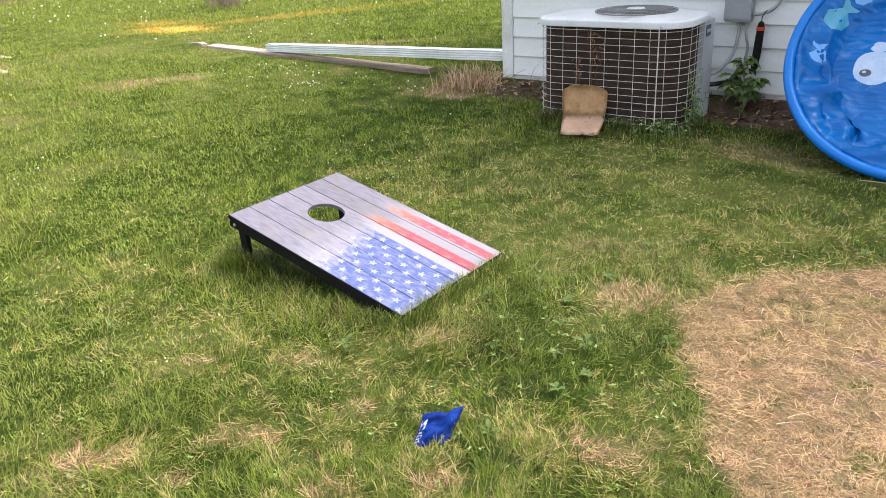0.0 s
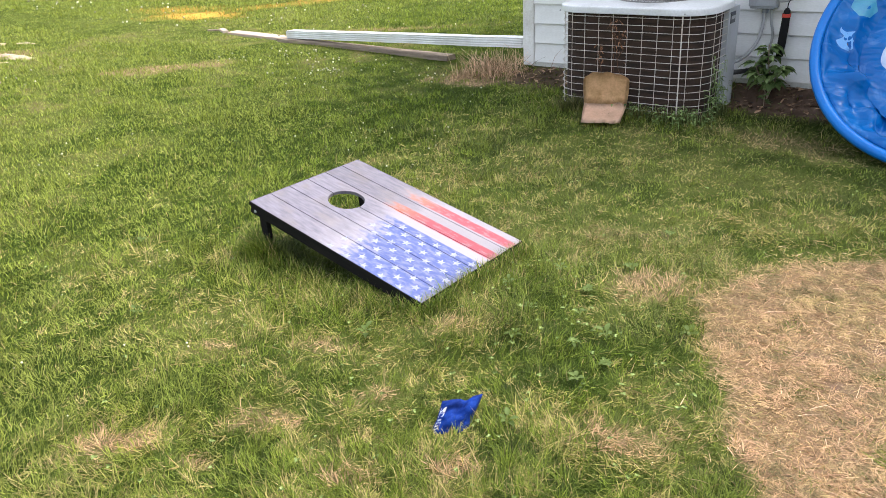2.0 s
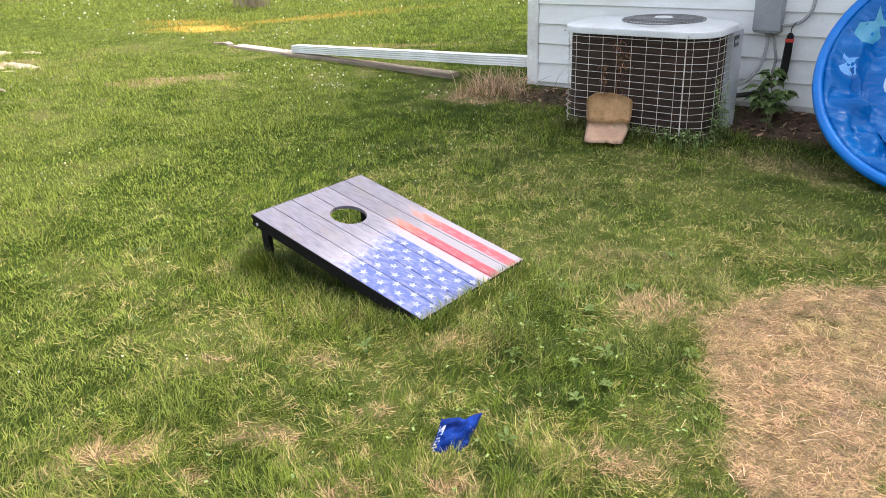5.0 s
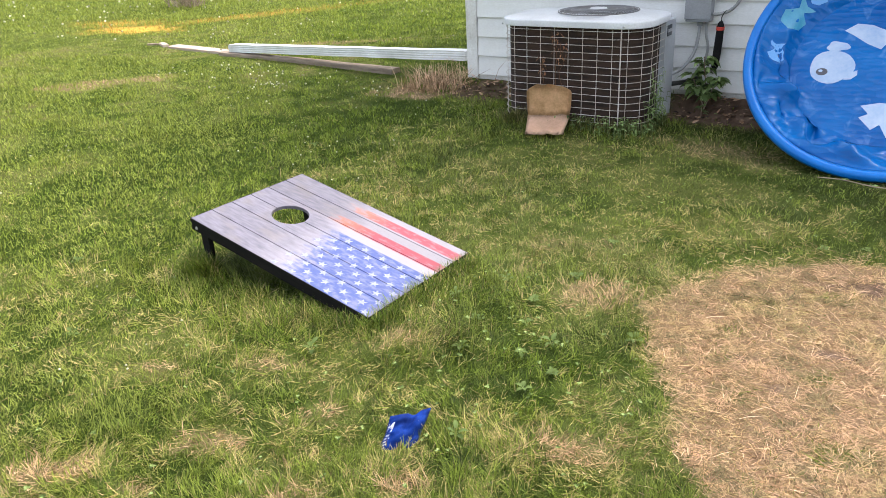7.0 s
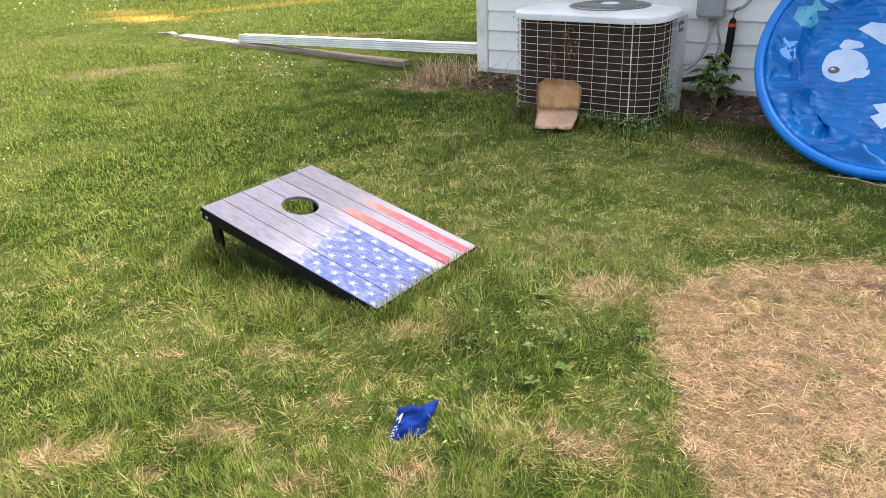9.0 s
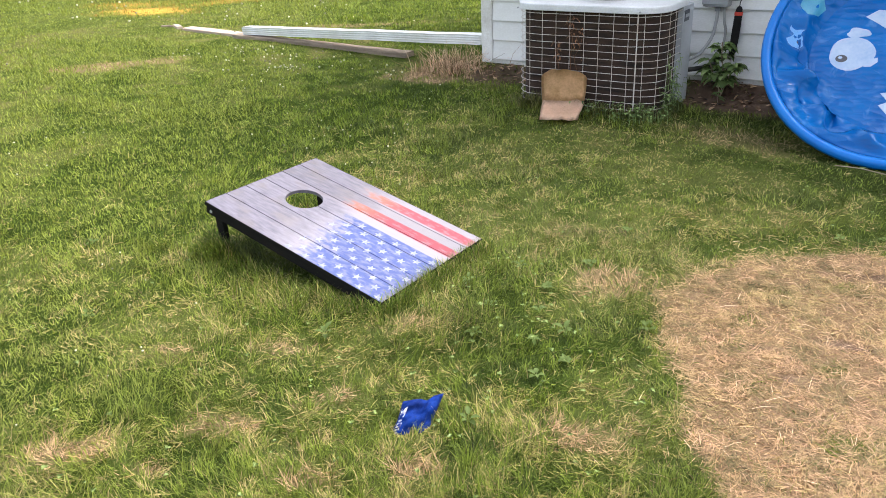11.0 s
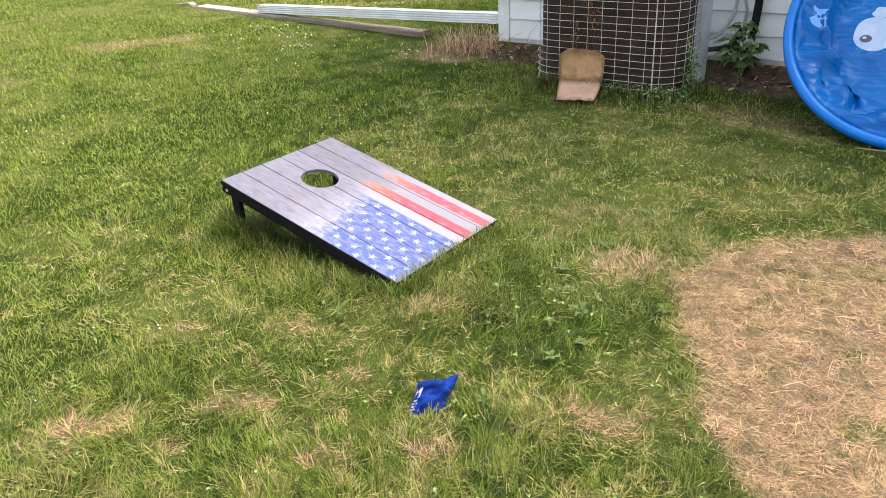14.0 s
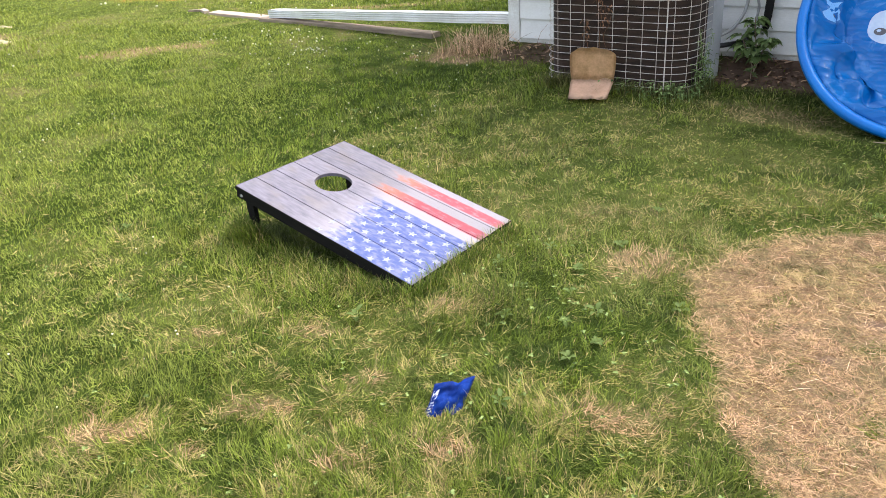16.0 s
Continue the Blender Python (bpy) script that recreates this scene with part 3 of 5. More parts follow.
# ---- cornhole board ----
def cornhole_board():
    L, W, T = 0.914, 0.610, 0.014
    tl = Vector((-2.296, 1.718, 0.284))
    s = Vector((0.97608, -0.04053, -0.2136)).normalized()
    w = Vector((0.0378, 0.99929, 0.0)).normalized()
    n = s.cross(w).normalized()
    m = Matrix((s, w, n)).transposed().to_4x4()
    m.translation = tl
    bd = thing("cornhole_board", "slanted wooden cornhole board with a faded flag print and round hole", "cornhole board", at=m)
    hs, hw, hr = 0.236, 0.306, 0.0765
    count, gap = 6, 0.0015
    for k in range(count):
        a, b = W * k / count + (gap if k else 0), W * (k + 1) / count - (gap if k < count - 1 else 0)
        out = [(0, a), (L, a), (L, b), (0, b)]
        # cut the round hole out of the planks that it crosses
        lo, hi = hw - hr, hw + hr
        if a < hi and b > lo:
            if a >= lo and b <= hi:
                raise ValueError("plank inside the hole")
            if b <= hi:      # hole bites into the far edge
                ang = math.acos((hw - b) / hr)
                arc = [(hs + hr * math.sin(t), hw - hr * math.cos(t)) for t in np.linspace(-ang, ang, 25)]
                out = [(0, a), (L, a), (L, b)] + arc[::-1] + [(0, b)]
            else:            # hole bites into the near edge
                ang = math.acos((a - hw) / hr)
                arc = [(hs + hr * math.sin(t), hw + hr * math.cos(t)) for t in np.linspace(-ang, ang, 25)]
                out = [(0, a)] + arc + [(L, a), (L, b), (0, b)]
        bm = slab(out, -T, 0.0)
        edges = [e for e in bm.edges if abs(e.verts[0].co.z) < 1e-6 and abs(e.verts[1].co.z) < 1e-6]
        bmesh.ops.bevel(bm, geom=edges, offset=0.0009, segments=1, affect="EDGES")
        part("plank", bm, flag_mat, bd)
    # printed stars, rows staggered, gone towards the hole
    rng = random.Random(7)
    for i in range(9):
        ww = 0.012 + 0.0388 * i
        ss = 0.886 - (0.0437 if i % 2 else 0.0)
        while ss > 0.44 + 0.03 * rng.random():
            bm = bmesh.new()
            turn = rng.uniform(-0.06, 0.06)
            rad = 0.0195
            pts = []
            for k in range(10):
                q = rad if k % 2 == 0 else rad * 0.42
                ang = math.pi + turn + k * math.pi / 5
                pts.append((ss + q * math.sin(ang + math.pi / 2), max(0.002, ww + q * math.cos(ang + math.pi / 2))))
            vs = [bm.verts.new((x, y, 0.0006)) for x, y in pts]
            c = bm.verts.new((ss, ww, 0.0006))
            for k in range(10):
                bm.faces.new((c, vs[(k + 1) % 10], vs[k]))
            bmesh.ops.recalc_face_normals(bm, faces=bm.faces[:])
            part("printed_star", bm, star_mat, bd)
            ss -= 0.0875
    d, th = 0.038, 0.018
    part("side_rail", box(0.0, L, 0.001, th, -T - d, -T - 0.0005, 0.002), black_wood, bd, "black-stained side rail")
    part("side_rail", box(0.0, L, W - th, W - 0.001, -T - d, -T - 0.0005, 0.002), black_wood, bd, "black-stained side rail")
    # black edging that covers the planks' cut edges
    for x0, x1, y0, y1 in ((-0.0025, L + 0.0025, -0.0025, -0.0002), (-0.0025, L + 0.0025, W + 0.0002, W + 0.0025), (-0.0025, -0.0002, 0, W), (L + 0.0002, L + 0.0025, 0, W)):
        part("edging", box(x0, x1, y0, y1, -T - 0.004, -0.0012), black_wood, bd, "black-stained edging")
    part("end_rail", box(0.001, th, th + 0.001, W - th - 0.001, -T - d, -T - 0.0005, 0.002), black_wood, bd)
    part("end_rail", box(L - th, L - 0.001, th + 0.001, W - th - 0.001, -T - d, -T - 0.0005, 0.002), black_wood, bd)
    # folding legs, inside the rails; the world's down in board axes
    down = m.to_3x3().inverted() @ Vector((0.03, 0, -1))
    for y0 in (th + 0.002, W - th - 0.022 - 0.002):
        top = Vector((0.040, y0 + 0.011, -0.030))
        z_top = (m @ top).z
        foot = top + down * (z_top + 0.01)
        bm = bmesh.new()
        rings = []
        for p, hw2 in ((top - down * 0.01, 0.021), (top + (foot - top) * 0.3, 0.021), (foot, 0.014)):
            rings.append([bm.verts.new((p.x + dx * hw2, p.y + dy * 0.010, p.z)) for dx, dy in ((-1, -1), (1, -1), (1, 1), (-1, 1))])
        for a, b in zip(rings, rings[1:]):
            for k in range(4):
                bm.faces.new((a[k], a[(k + 1) % 4], b[(k + 1) % 4], b[k]))
        bm.faces.new(rings[0])
        bm.faces.new(rings[-1][::-1])
        bmesh.ops.recalc_face_normals(bm, faces=bm.faces[:])
        part("leg", bm, black_wood, bd)
    for y, sgn in ((0.0, -1), (W, 1)):
        bm = bmesh.new()
        bmesh.ops.create_cone(bm, cap_ends=True, segments=10, radius1=0.007, radius2=0.005, depth=0.004, matrix=Matrix.Translation((0.030, y + sgn * 0.001, -0.035)) @ Matrix.Rotation(math.pi / 2, 4, "X"))
        part("bolt", bm, conduit_mat, bd)
    return bd


cornhole_board()


# ---- wading pool, leaning on the wall ----
def wading_pool():
    R = 0.743
    lean, yaw = 0.839, -0.043
    u = Vector((math.cos(yaw), math.sin(yaw), 0))
    back = Vector((-math.sin(yaw), math.cos(yaw), 0))
    v = math.cos(lean) * back + math.sin(lean) * Vector((0, 0, 1))
    n = u.cross(v)
    m = Matrix((u, v, n)).transposed().to_4x4()
    m.translation = (-0.154, 4.564, 0.572)
    pool = thing("wading_pool", "blue plastic wading pool with pale fish prints leaning against the house", "wading pool", at=m)

    def floor_z(x, y):
        return -(0.145 + 0.10 * y)

    seg = 200
    # (distance in from the rim, share of the way down, amount of crumple)
    prof = [(-0.001, -0.022, 0), (0.0, -0.010, 0), (0.004, 0.002, 0), (0.014, 0.010, 0), (0.030, 0.012, 0), (0.044, 0.006, 0), (0.052, -0.008, 0)]
    bm = bmesh.new()
    rings = []
    for d, z, _ in prof:
        rings.append([bm.verts.new(((R - d) * math.cos(2 * math.pi * k / seg), (R - d) * math.sin(2 * math.pi * k / seg), z)) for k in range(seg)])
    def wall_at(a, f):
        dirx, diry = math.cos(a), math.sin(a)
        rad = (R - 0.052) - f * 0.180
        z = -0.008 + (floor_z(rad * dirx, rad * diry) + 0.008) * (f ** 1.15)
        # buckled low on the wall side: long folds running round the sheet
        low = max(0.0, math.cos(a - radians(222))) ** 2
        env = math.sin(math.pi * min(1, f * 1.02)) * (0.22 + 1.7 * low)
        fold = 1.4 * (0.35 - abs(noise.noise(Vector((dirx * 3.4, diry * 3.4, f * 1.6 + 3.1))))) + 0.9 * (0.3 - abs(noise.noise(Vector((dirx * 7, diry * 7, f * 2.4)))))
        rad -= env * 0.055 * fold
        z += env * 0.060 * noise.noise(Vector((dirx * 3.3 + 7, diry * 3.3, f * 2.2)))
        # one sharp crease where the side has collapsed
        crease = math.exp(-((a - radians(210)) / 0.09) ** 2) * math.exp(-((f - 0.8) / 0.3) ** 2)
        z += 0.045 * crease
        rad -= 0.04 * crease
        return Vector((rad * dirx, rad * diry, z))

    for i in range(1, 19):
        rings.append([bm.verts.new(wall_at(2 * math.pi * k / seg, i / 18)) for k in range(seg)])
    r_in = R - 0.232
    for i in range(1, 13):
        f = i / 13
        ring = []
        for k in range(seg):
            a = 2 * math.pi * k / seg
            x, y = r_in * (1 - f) * math.cos(a), r_in * (1 - f) * math.sin(a)
            ring.append(bm.verts.new((x, y, floor_z(x, y) + 0.006 * noise.noise(Vector((x * 4, y * 4, 1.7))) * min(1, f * 5))))
        rings.append(ring)
    rim_bm = bmesh.new()
    rim_rings = [[rim_bm.verts.new(v.co) for v in ring] for ring in rings[:7]]
    for ring in rings[:6]:
        for v in ring:
            bm.verts.remove(v)
    for mesh, rr in ((rim_bm, rim_rings), (bm, rings[6:])):
        for a, b in zip(rr, rr[1:]):
            for k in range(seg):
                mesh.faces.new((a[k], a[(k + 1) % seg], b[(k + 1) % seg], b[k]))
    bm.faces.new(rings[-1])
    # a hard fold where the side meets the floor
    for k in range(seg):
        bm.edges.get((rings[24][k], rings[24][(k + 1) % seg])).smooth = False
    for name, mesh, mat in (("shell", bm, pool_mat), ("rim", rim_bm, rim_mat)):
        bmesh.ops.recalc_face_normals(mesh, faces=mesh.faces[:])
        piece = part(name, mesh, mat, pool, smooth=True)
        sol = piece.modifiers.new("thickness", "SOLIDIFY")
        sol.thickness, sol.offset = 0.004, 0

    def decal(name, pts, mat, lift=0.016, parent=pool, label=""):
        b2 = bmesh.new()
        face = b2.faces.new([b2.verts.new((x, y, 0)) for x, y in pts])
        bmesh.ops.triangulate(b2, faces=[face])
        for vv in b2.verts:
            x, y = vv.co.x, vv.co.y
            vv.co.z = floor_z(x, y) + 0.006 * noise.noise(Vector((x * 4, y * 4, 1.7))) + lift - 0.0125
        bmesh.ops.recalc_face_normals(b2, faces=b2.faces[:])
        return part(name, b2, mat, parent, label, smooth=True)

    def blob(cx, cy, rx, ry, turn=0.0, wob=0.06, k=28, seed=1):
        out = []
        for i in range(k):
            a = 2 * math.pi * i / k
            q = 1 + wob * math.sin(3 * a + seed) + wob * 0.6 * math.sin(5 * a + 2 * seed)
            x, y = rx * q * math.cos(a), ry * q * math.sin(a)
            out.append((cx + x * math.cos(turn) - y * math.sin(turn), cy + x * math.sin(turn) + y * math.cos(turn)))
        return out

    decal("fish_print", blob(-0.301, -0.040, 0.112, 0.110, wob=0.03), pool_decal, label="pale round fish print")
    decal("fish_fin", blob(-0.300, 0.098, 0.058, 0.034, 0.1, 0.12, seed=2), pool_decal, label="pale fin print")
    decal("fish_fin", [(-0.215, -0.075), (-0.17, -0.055), (-0.165, -0.085), (-0.19, -0.115), (-0.225, -0.12)], pool_decal)
    decal("fish_eye", blob(-0.343, -0.078, 0.030, 0.024, 0.0, 0.0, 14), pool_eye, 0.0172)
    decal("fish_eye", blob(-0.350, -0.073, 0.011, 0.009, 0.0, 0.0, 10), pool_decal, 0.0184)
    decal("fish_print", [(-0.292, 0.208), (-0.237, 0.258), (-0.16, 0.252), (-0.09, 0.222), (-0.047, 0.174), (-0.088, 0.092), (-0.16, 0.125), (-0.23, 0.172)], pool_decal, label="pale fan-shaped print")
    decal("fish_print", blob(0.057, -0.069, 0.070, 0.072, 0, 0.05, seed=3), pool_decal_light, label="light blue round fish print")
    decal("fish_print", blob(0.048, -0.075, 0.050, 0.052, 0, 0.06, seed=4), pool_decal, 0.0168)
    decal("fish_eye", blob(0.100, -0.050, 0.013, 0.015, 0, 0, 10), pool_eye, 0.0180)
    decal("fish_print", [(-0.106, -0.277), (-0.02, -0.250), (0.057, -0.253), (0.080, -0.36), (0.100, -0.480), (0.085, -0.470), (0.080, -0.440), (0.060, -0.475), (0.005, -0.385), (-0.030, -0.420), (-0.100, -0.350), (-0.060, -0.325)], pool_decal, label="pale angel fish print")
    decal("fish_eye", blob(0.045, -0.285, 0.011, 0.013, 0, 0, 10), pool_eye, 0.0172)
    def wall_decal(pts, mat, label=""):
        b2 = bmesh.new()
        face = b2.faces.new([b2.verts.new((a, f, 0)) for a, f in pts])
        bmesh.ops.triangulate(b2, faces=[face])
        bmesh.ops.subdivide_edges(b2, edges=b2.edges[:], cuts=2, use_grid_fill=True)
        bmesh.ops.triangulate(b2, faces=b2.faces[:])
        for vv in b2.verts:
            p = wall_at(vv.co.x, vv.co.y)
            vv.co = p + Vector((-p.x, -p.y, 0.45)).normalized() * 0.004
        bmesh.ops.recalc_face_normals(b2, faces=b2.faces[:])
        part("wall_print", b2, mat, pool, label, smooth=True)

    for a0, mat, sc in ((182, pool_decal_light, 1.0), (158, pool_decal_teal, 1.6), (140, pool_decal_light, 1.2), (120, pool_decal_teal, 1.3)):
        base = radians(a0)
        wall_decal([(base + sc * da, 0.5 + sc * df) for da, df in ((0.09, 0.0), (0.05, 0.16), (-0.02, 0.19), (-0.06, 0.06), (-0.12, 0.16), (-0.10, 0.0), (-0.13, -0.17), (-0.06, -0.06), (0.0, -0.20), (0.06, -0.13))], mat, "pale fish print")
    wall_decal([(radians(180) + 0.05 + 0.014 * math.cos(k * 0.785), 0.5 + 0.03 * math.sin(k * 0.785)) for k in range(8)], pool_eye)
    ring_pts = []
    for k in range(24):
        x, y = 0.178 + 0.034 * math.cos(2 * math.pi * k / 24), -0.545 + 0.034 * math.sin(2 * math.pi * k / 24)
        ring_pts.append(wall_at(math.atan2(y, x), (R - 0.052 - math.hypot(x, y)) / 0.180) + Vector((0, 0.002, 0.004)))
    part("valve_ring", tube(ring_pts, 0.0028, 5, closed=True), pool_decal_light, pool, "moulded drain ring")
    return pool


wading_pool()


# ---- meter box, conduit and the black bag on the wall ----
WY = HY - 0.008
db = thing("disconnect_box", "grey metal electrical disconnect box on the white siding", "electrical box")
part("body", box(-1.435, -1.275, 5.195, WY, 0.590, 0.86, 0.006, 2), box_mat, db)
part("lid", box(-1.440, -1.270, 5.186, 5.1945, 0.605, 0.87, 0.003), box_mat, db)
bm = bmesh.new()
bmesh.ops.create_cone(bm, cap_ends=True, segments=14, radius1=0.020, radius2=0.020, depth=0.03, matrix=Matrix.Translation((-1.350, 5.25, 0.575)))
part("fitting", bm, box_mat, db)


def curve_pts(pts, per=8):
    """A smooth line through points."""
    p = [Vector(q) for q in pts]
    p = [2 * p[0] - p[1]] + p + [2 * p[-1] - p[-2]]
    out = []
    for i in range(1, len(p) - 2):
        for k in range(per):
            t = k / per
            out.append(0.5 * ((2 * p[i]) + (p[i + 1] - p[i - 1]) * t + (2 * p[i - 1] - 5 * p[i] + 4 * p[i + 1] - p[i + 2]) * t * t + (3 * p[i] - p[i - 1] - 3 * p[i + 1] + p[i + 2]) * t ** 3))
    return out + [p[-2]]


cd = thing("flexible_conduit", "grey flexible conduit looping from the box down to the unit", "conduit")
part("hose", tube(curve_pts([(-1.350, 5.25, 0.57), (-1.350, 5.24, 0.50), (-1.362, 5.22, 0.40), (-1.40, 5.19, 0.32), (-1.44, 5.16, 0.275), (-1.50, 5.10, 0.25), (-1.56, 5.06, 0.245)]), 0.011, 8), conduit_mat, cd, smooth=True)
cd = thing("bent_conduit", "pale grey conduit curving up the siding beside the box", "conduit")
part("pipe", tube(curve_pts([(-1.272, 5.25, 0.635), (-1.22, 5.25, 0.640), (-1.16, 5.25, 0.665), (-1.115, 5.255, 0.72), (-1.10, 5.26, 0.80), (-1.10, 5.265, 1.05)]), 0.011, 8), conduit_mat, cd, smooth=True)
part("strap", box(-1.125, -1.075, 5.272, WY, 0.83, 0.85, 0.002), conduit_mat, cd)
cd = thing("refrigerant_line", "black insulated refrigerant line low on the wall", "pipe")
part("sleeve", tube(curve_pts([(-1.52, 5.08, 0.19), (-1.44, 5.13, 0.195), (-1.38, 5.20, 0.20), (-1.34, 5.29, 0.21)]), 0.016, 8), rubber_mat, cd, smooth=True)
cd = thing("lead_wire", "thin grey wire hanging under the electrical box", "wire")
part("strand", tube(curve_pts([(-1.31, 5.25, 0.59), (-1.305, 5.26, 0.50), (-1.29, 5.27, 0.42), (-1.30, 5.27, 0.33)]), 0.009, 6), conduit_mat, cd, smooth=True)

um = thing("folded_umbrella", "folded black umbrella with a red band hanging on a hook", "umbrella")
part("cover", tube([(-1.208, 5.225, 0.595), (-1.208, 5.225, 0.58), (-1.209, 5.224, 0.55), (-1.212, 5.223, 0.47), (-1.217, 5.222, 0.38), (-1.222, 5.222, 0.30), (-1.223, 5.222, 0.285)], [0.010, 0.020, 0.024, 0.026, 0.026, 0.022, 0.012], 12), cloth_black, um, smooth=True)
part("band", tube([(-1.209, 5.224, 0.562), (-1.209, 5.224, 0.540)], 0.0262, 14), red_mat, um, "red band")
part("hook", tube(curve_pts([(-1.208, 5.225, 0.595), (-1.206, 5.228, 0.625), (-1.195, 5.235, 0.650), (-1.185, 5.245, 0.660), (-1.178, 5.25, 0.650)]), 0.0035, 6), rubber_mat, um, smooth=True)


# ---- bent piece of cardboard in front of the unit ----
def cardboard():
    cb = thing("cardboard_sheet", "bent tan cardboard sheet propped against the air conditioner", "cardboard", at=pose(-1.960, 4.155, 0.0, 0, 0, 19))
    prof = [(0.0, 0.030), (0.07, 0.045), (0.14, 0.055), (0.215, 0.066), (0.250, 0.088), (0.268, 0.13), (0.276, 0.18), (0.282, 0.23), (0.288, 0.275)]

    def sheet(lo, hi, taper):
        bm = bmesh.new()
        rows = []
        for i in range(lo, hi + 1):
            y, z = prof[i]
            row = []
            for k in range(13):
                t = k / 12 * 2 - 1
                half = (0.120, 0.124, 0.130, 0.134, 0.136, 0.142, 0.146, 0.146, 0.138)[i]
                dz = 0.016 * noise.noise(Vector((t * 2.4, i * 0.7, 3.0)))
                zz = z + dz
                yy = y + 0.020 * t * t * (1 if i > 3 else 0.4)
                if i == len(prof) - 1:
                    zz -= 0.040 * abs(t) ** 2.2 - 0.012
                if i == 0:
                    yy += 0.012 * noise.noise(Vector((t * 4, 1, 1)))
                row.append(bm.verts.new((t * half - 0.004 * (i / 8), yy, zz)))
            rows.append(row)
        for a, b in zip(rows, rows[1:]):
            for k in range(12):
                bm.faces.new((a[k], a[k + 1], b[k + 1], b[k]))
        bmesh.ops.solidify(bm, geom=bm.faces[:], thickness=0.004)
        return bm

    part("lower_flap", sheet(0, 4, 0), card_mat, cb, "clean tan flap", smooth=True)
    part("upper_flap", sheet(4, 8, 0), card_dirty, cb, "dirt-stained upright flap", smooth=True)


cardboard()


# ---- downspout and timbers on the lawn ----
def downspout():
    a, b = Vector((-3.30, 5.47, 0.232)), Vector((-6.62, 5.86, 0.080))
    d = (b - a).normalized()
    side = Vector((0, 0, 1)).cross(d).normalized()
    up = d.cross(side)
    sp = thing("downspout", "long white corrugated aluminium downspout lying out across the lawn", "downspout")
    # fluted section
    sec = []
    for cx, cy, nx, ny in ((1, 0, 0, 1), (0, 1, -1, 0), (-1, 0, 0, -1), (0, -1, 1, 0)):
        for k in range(8):
            t = k / 8 * 2 - 1
            deep = 0.004 if k % 2 else 0.0
            px, py = (cx * (0.040 - deep) + nx * t * 0.040), (cy * (0.055 - deep) + ny * t * 0.055)
            sec.append((px, py))
    bm = bmesh.new()
    rings = []
    for i in range(25):
        f = i / 24
        c = a.lerp(b, f) + Vector((0, 0, 0.004 * noise.noise(Vector((f * 9, 0, 0)))))
        rings.append([bm.verts.new(c + side * y + up * x) for x, y in sec])
    n = len(sec)
    for r0, r1 in zip(rings, rings[1:]):
        for k in range(n):
            bm.faces.new((r0[k], r0[(k + 1) % n], r1[(k + 1) % n], r1[k]))
    bmesh.ops.recalc_face_normals(bm, faces=bm.faces[:])
    body = part("spout", bm, gutter_mat, sp)
    sol = body.modifiers.new("thickness", "SOLIDIFY")
    sol.thickness = 0.002
    # crimped elbow into the wall and the drop above it
    pts = curve_pts([a + d * 0.05, a - d * 0.02, (-3.245, 5.46, 0.26), (-3.238, 5.46, 0.34)])
    bm = bmesh.new()
    rings = []
    for i, p in enumerate(pts):
        t = (pts[min(i + 1, len(pts) - 1)] - pts[max(i - 1, 0)]).normalized()
        s2 = Vector((0, 1, 0))
        u2 = t.cross(s2).normalized()
        q = 0.93 if i % 2 else 1.0
        rings.append([bm.verts.new(p + s2 * y * q * 0.92 + u2 * x * q * 0.9) for x, y in sec])
    for r0, r1 in zip(rings, rings[1:]):
        for k in range(n):
            bm.faces.new((r0[k], r0[(k + 1) % n], r1[(k + 1) % n], r1[k]))
    bmesh.ops.recalc_face_normals(bm, faces=bm.faces[:])
    part("elbow", bm, gutter_mat, sp)
    part("drop_pipe", box(-3.275, -3.206, 5.415, 5.505, 0.33, 3.05, 0.006), gutter_mat, sp)


downspout()


def timber(name, label, a, b, width, height, mat, seed):
    a, b = Vector(a), Vector(b)
    d = (b - a).normalized()
    side = Vector((0, 0, 1)).cross(d).normalized()
    tb = thing(name, label, "timber")
    bm = bmesh.new()
    n = max(6, int((b - a).length / 0.15))
    rings = []
    for i in range(n + 1):
        c = a.lerp(b, i / n)
        j = lambda k: 0.006 * noise.noise(Vector((i * 0.6, k * 3.1, seed)))
        rings.append([bm.verts.new(c + side * (sx * width / 2 + j(k)) + Vector((0, 0, z + j(k + 9)))) for k, (sx, z) in enumerate(((-1, -0.02), (-1, height * 0.85), (-0.85, height), (0.85, height), (1, height * 0.85), (1, -0.02)))])
    for r0, r1 in zip(rings, rings[1:]):
        for k in range(6):
            bm.faces.new((r0[k], r0[(k + 1) % 6], r1[(k + 1) % 6], r1[k]))
    bm.faces.new(rings[0][::-1])
    bm.faces.new(rings[-1])
    bmesh.ops.recalc_face_normals(bm, faces=bm.faces[:])
    part("board", bm, mat, tb)


timber("landscape_timber", "weathered brown timber lying in the grass under the downspout", (-6.75, 5.83, 0), (-4.20, 5.635, 0), 0.12, 0.040, plank_mat, 1)
timber("pale_board", "pale sun-bleached board continuing past the downspout's end", (-7.85, 6.03, 0), (-6.55, 5.90, 0), 0.16, 0.028, palewood_mat, 2)
timber("broken_board", "short broken end of board on the bare ground", (-8.20, 6.13, 0), (-7.98, 6.02, 0), 0.07, 0.03, palewood_mat, 3)
timber("broken_board", "dark splintered scrap of board on the bare ground", (-8.36, 6.04, 0), (-8.22, 6.12, 0), 0.045, 0.022, plank_mat, 4)


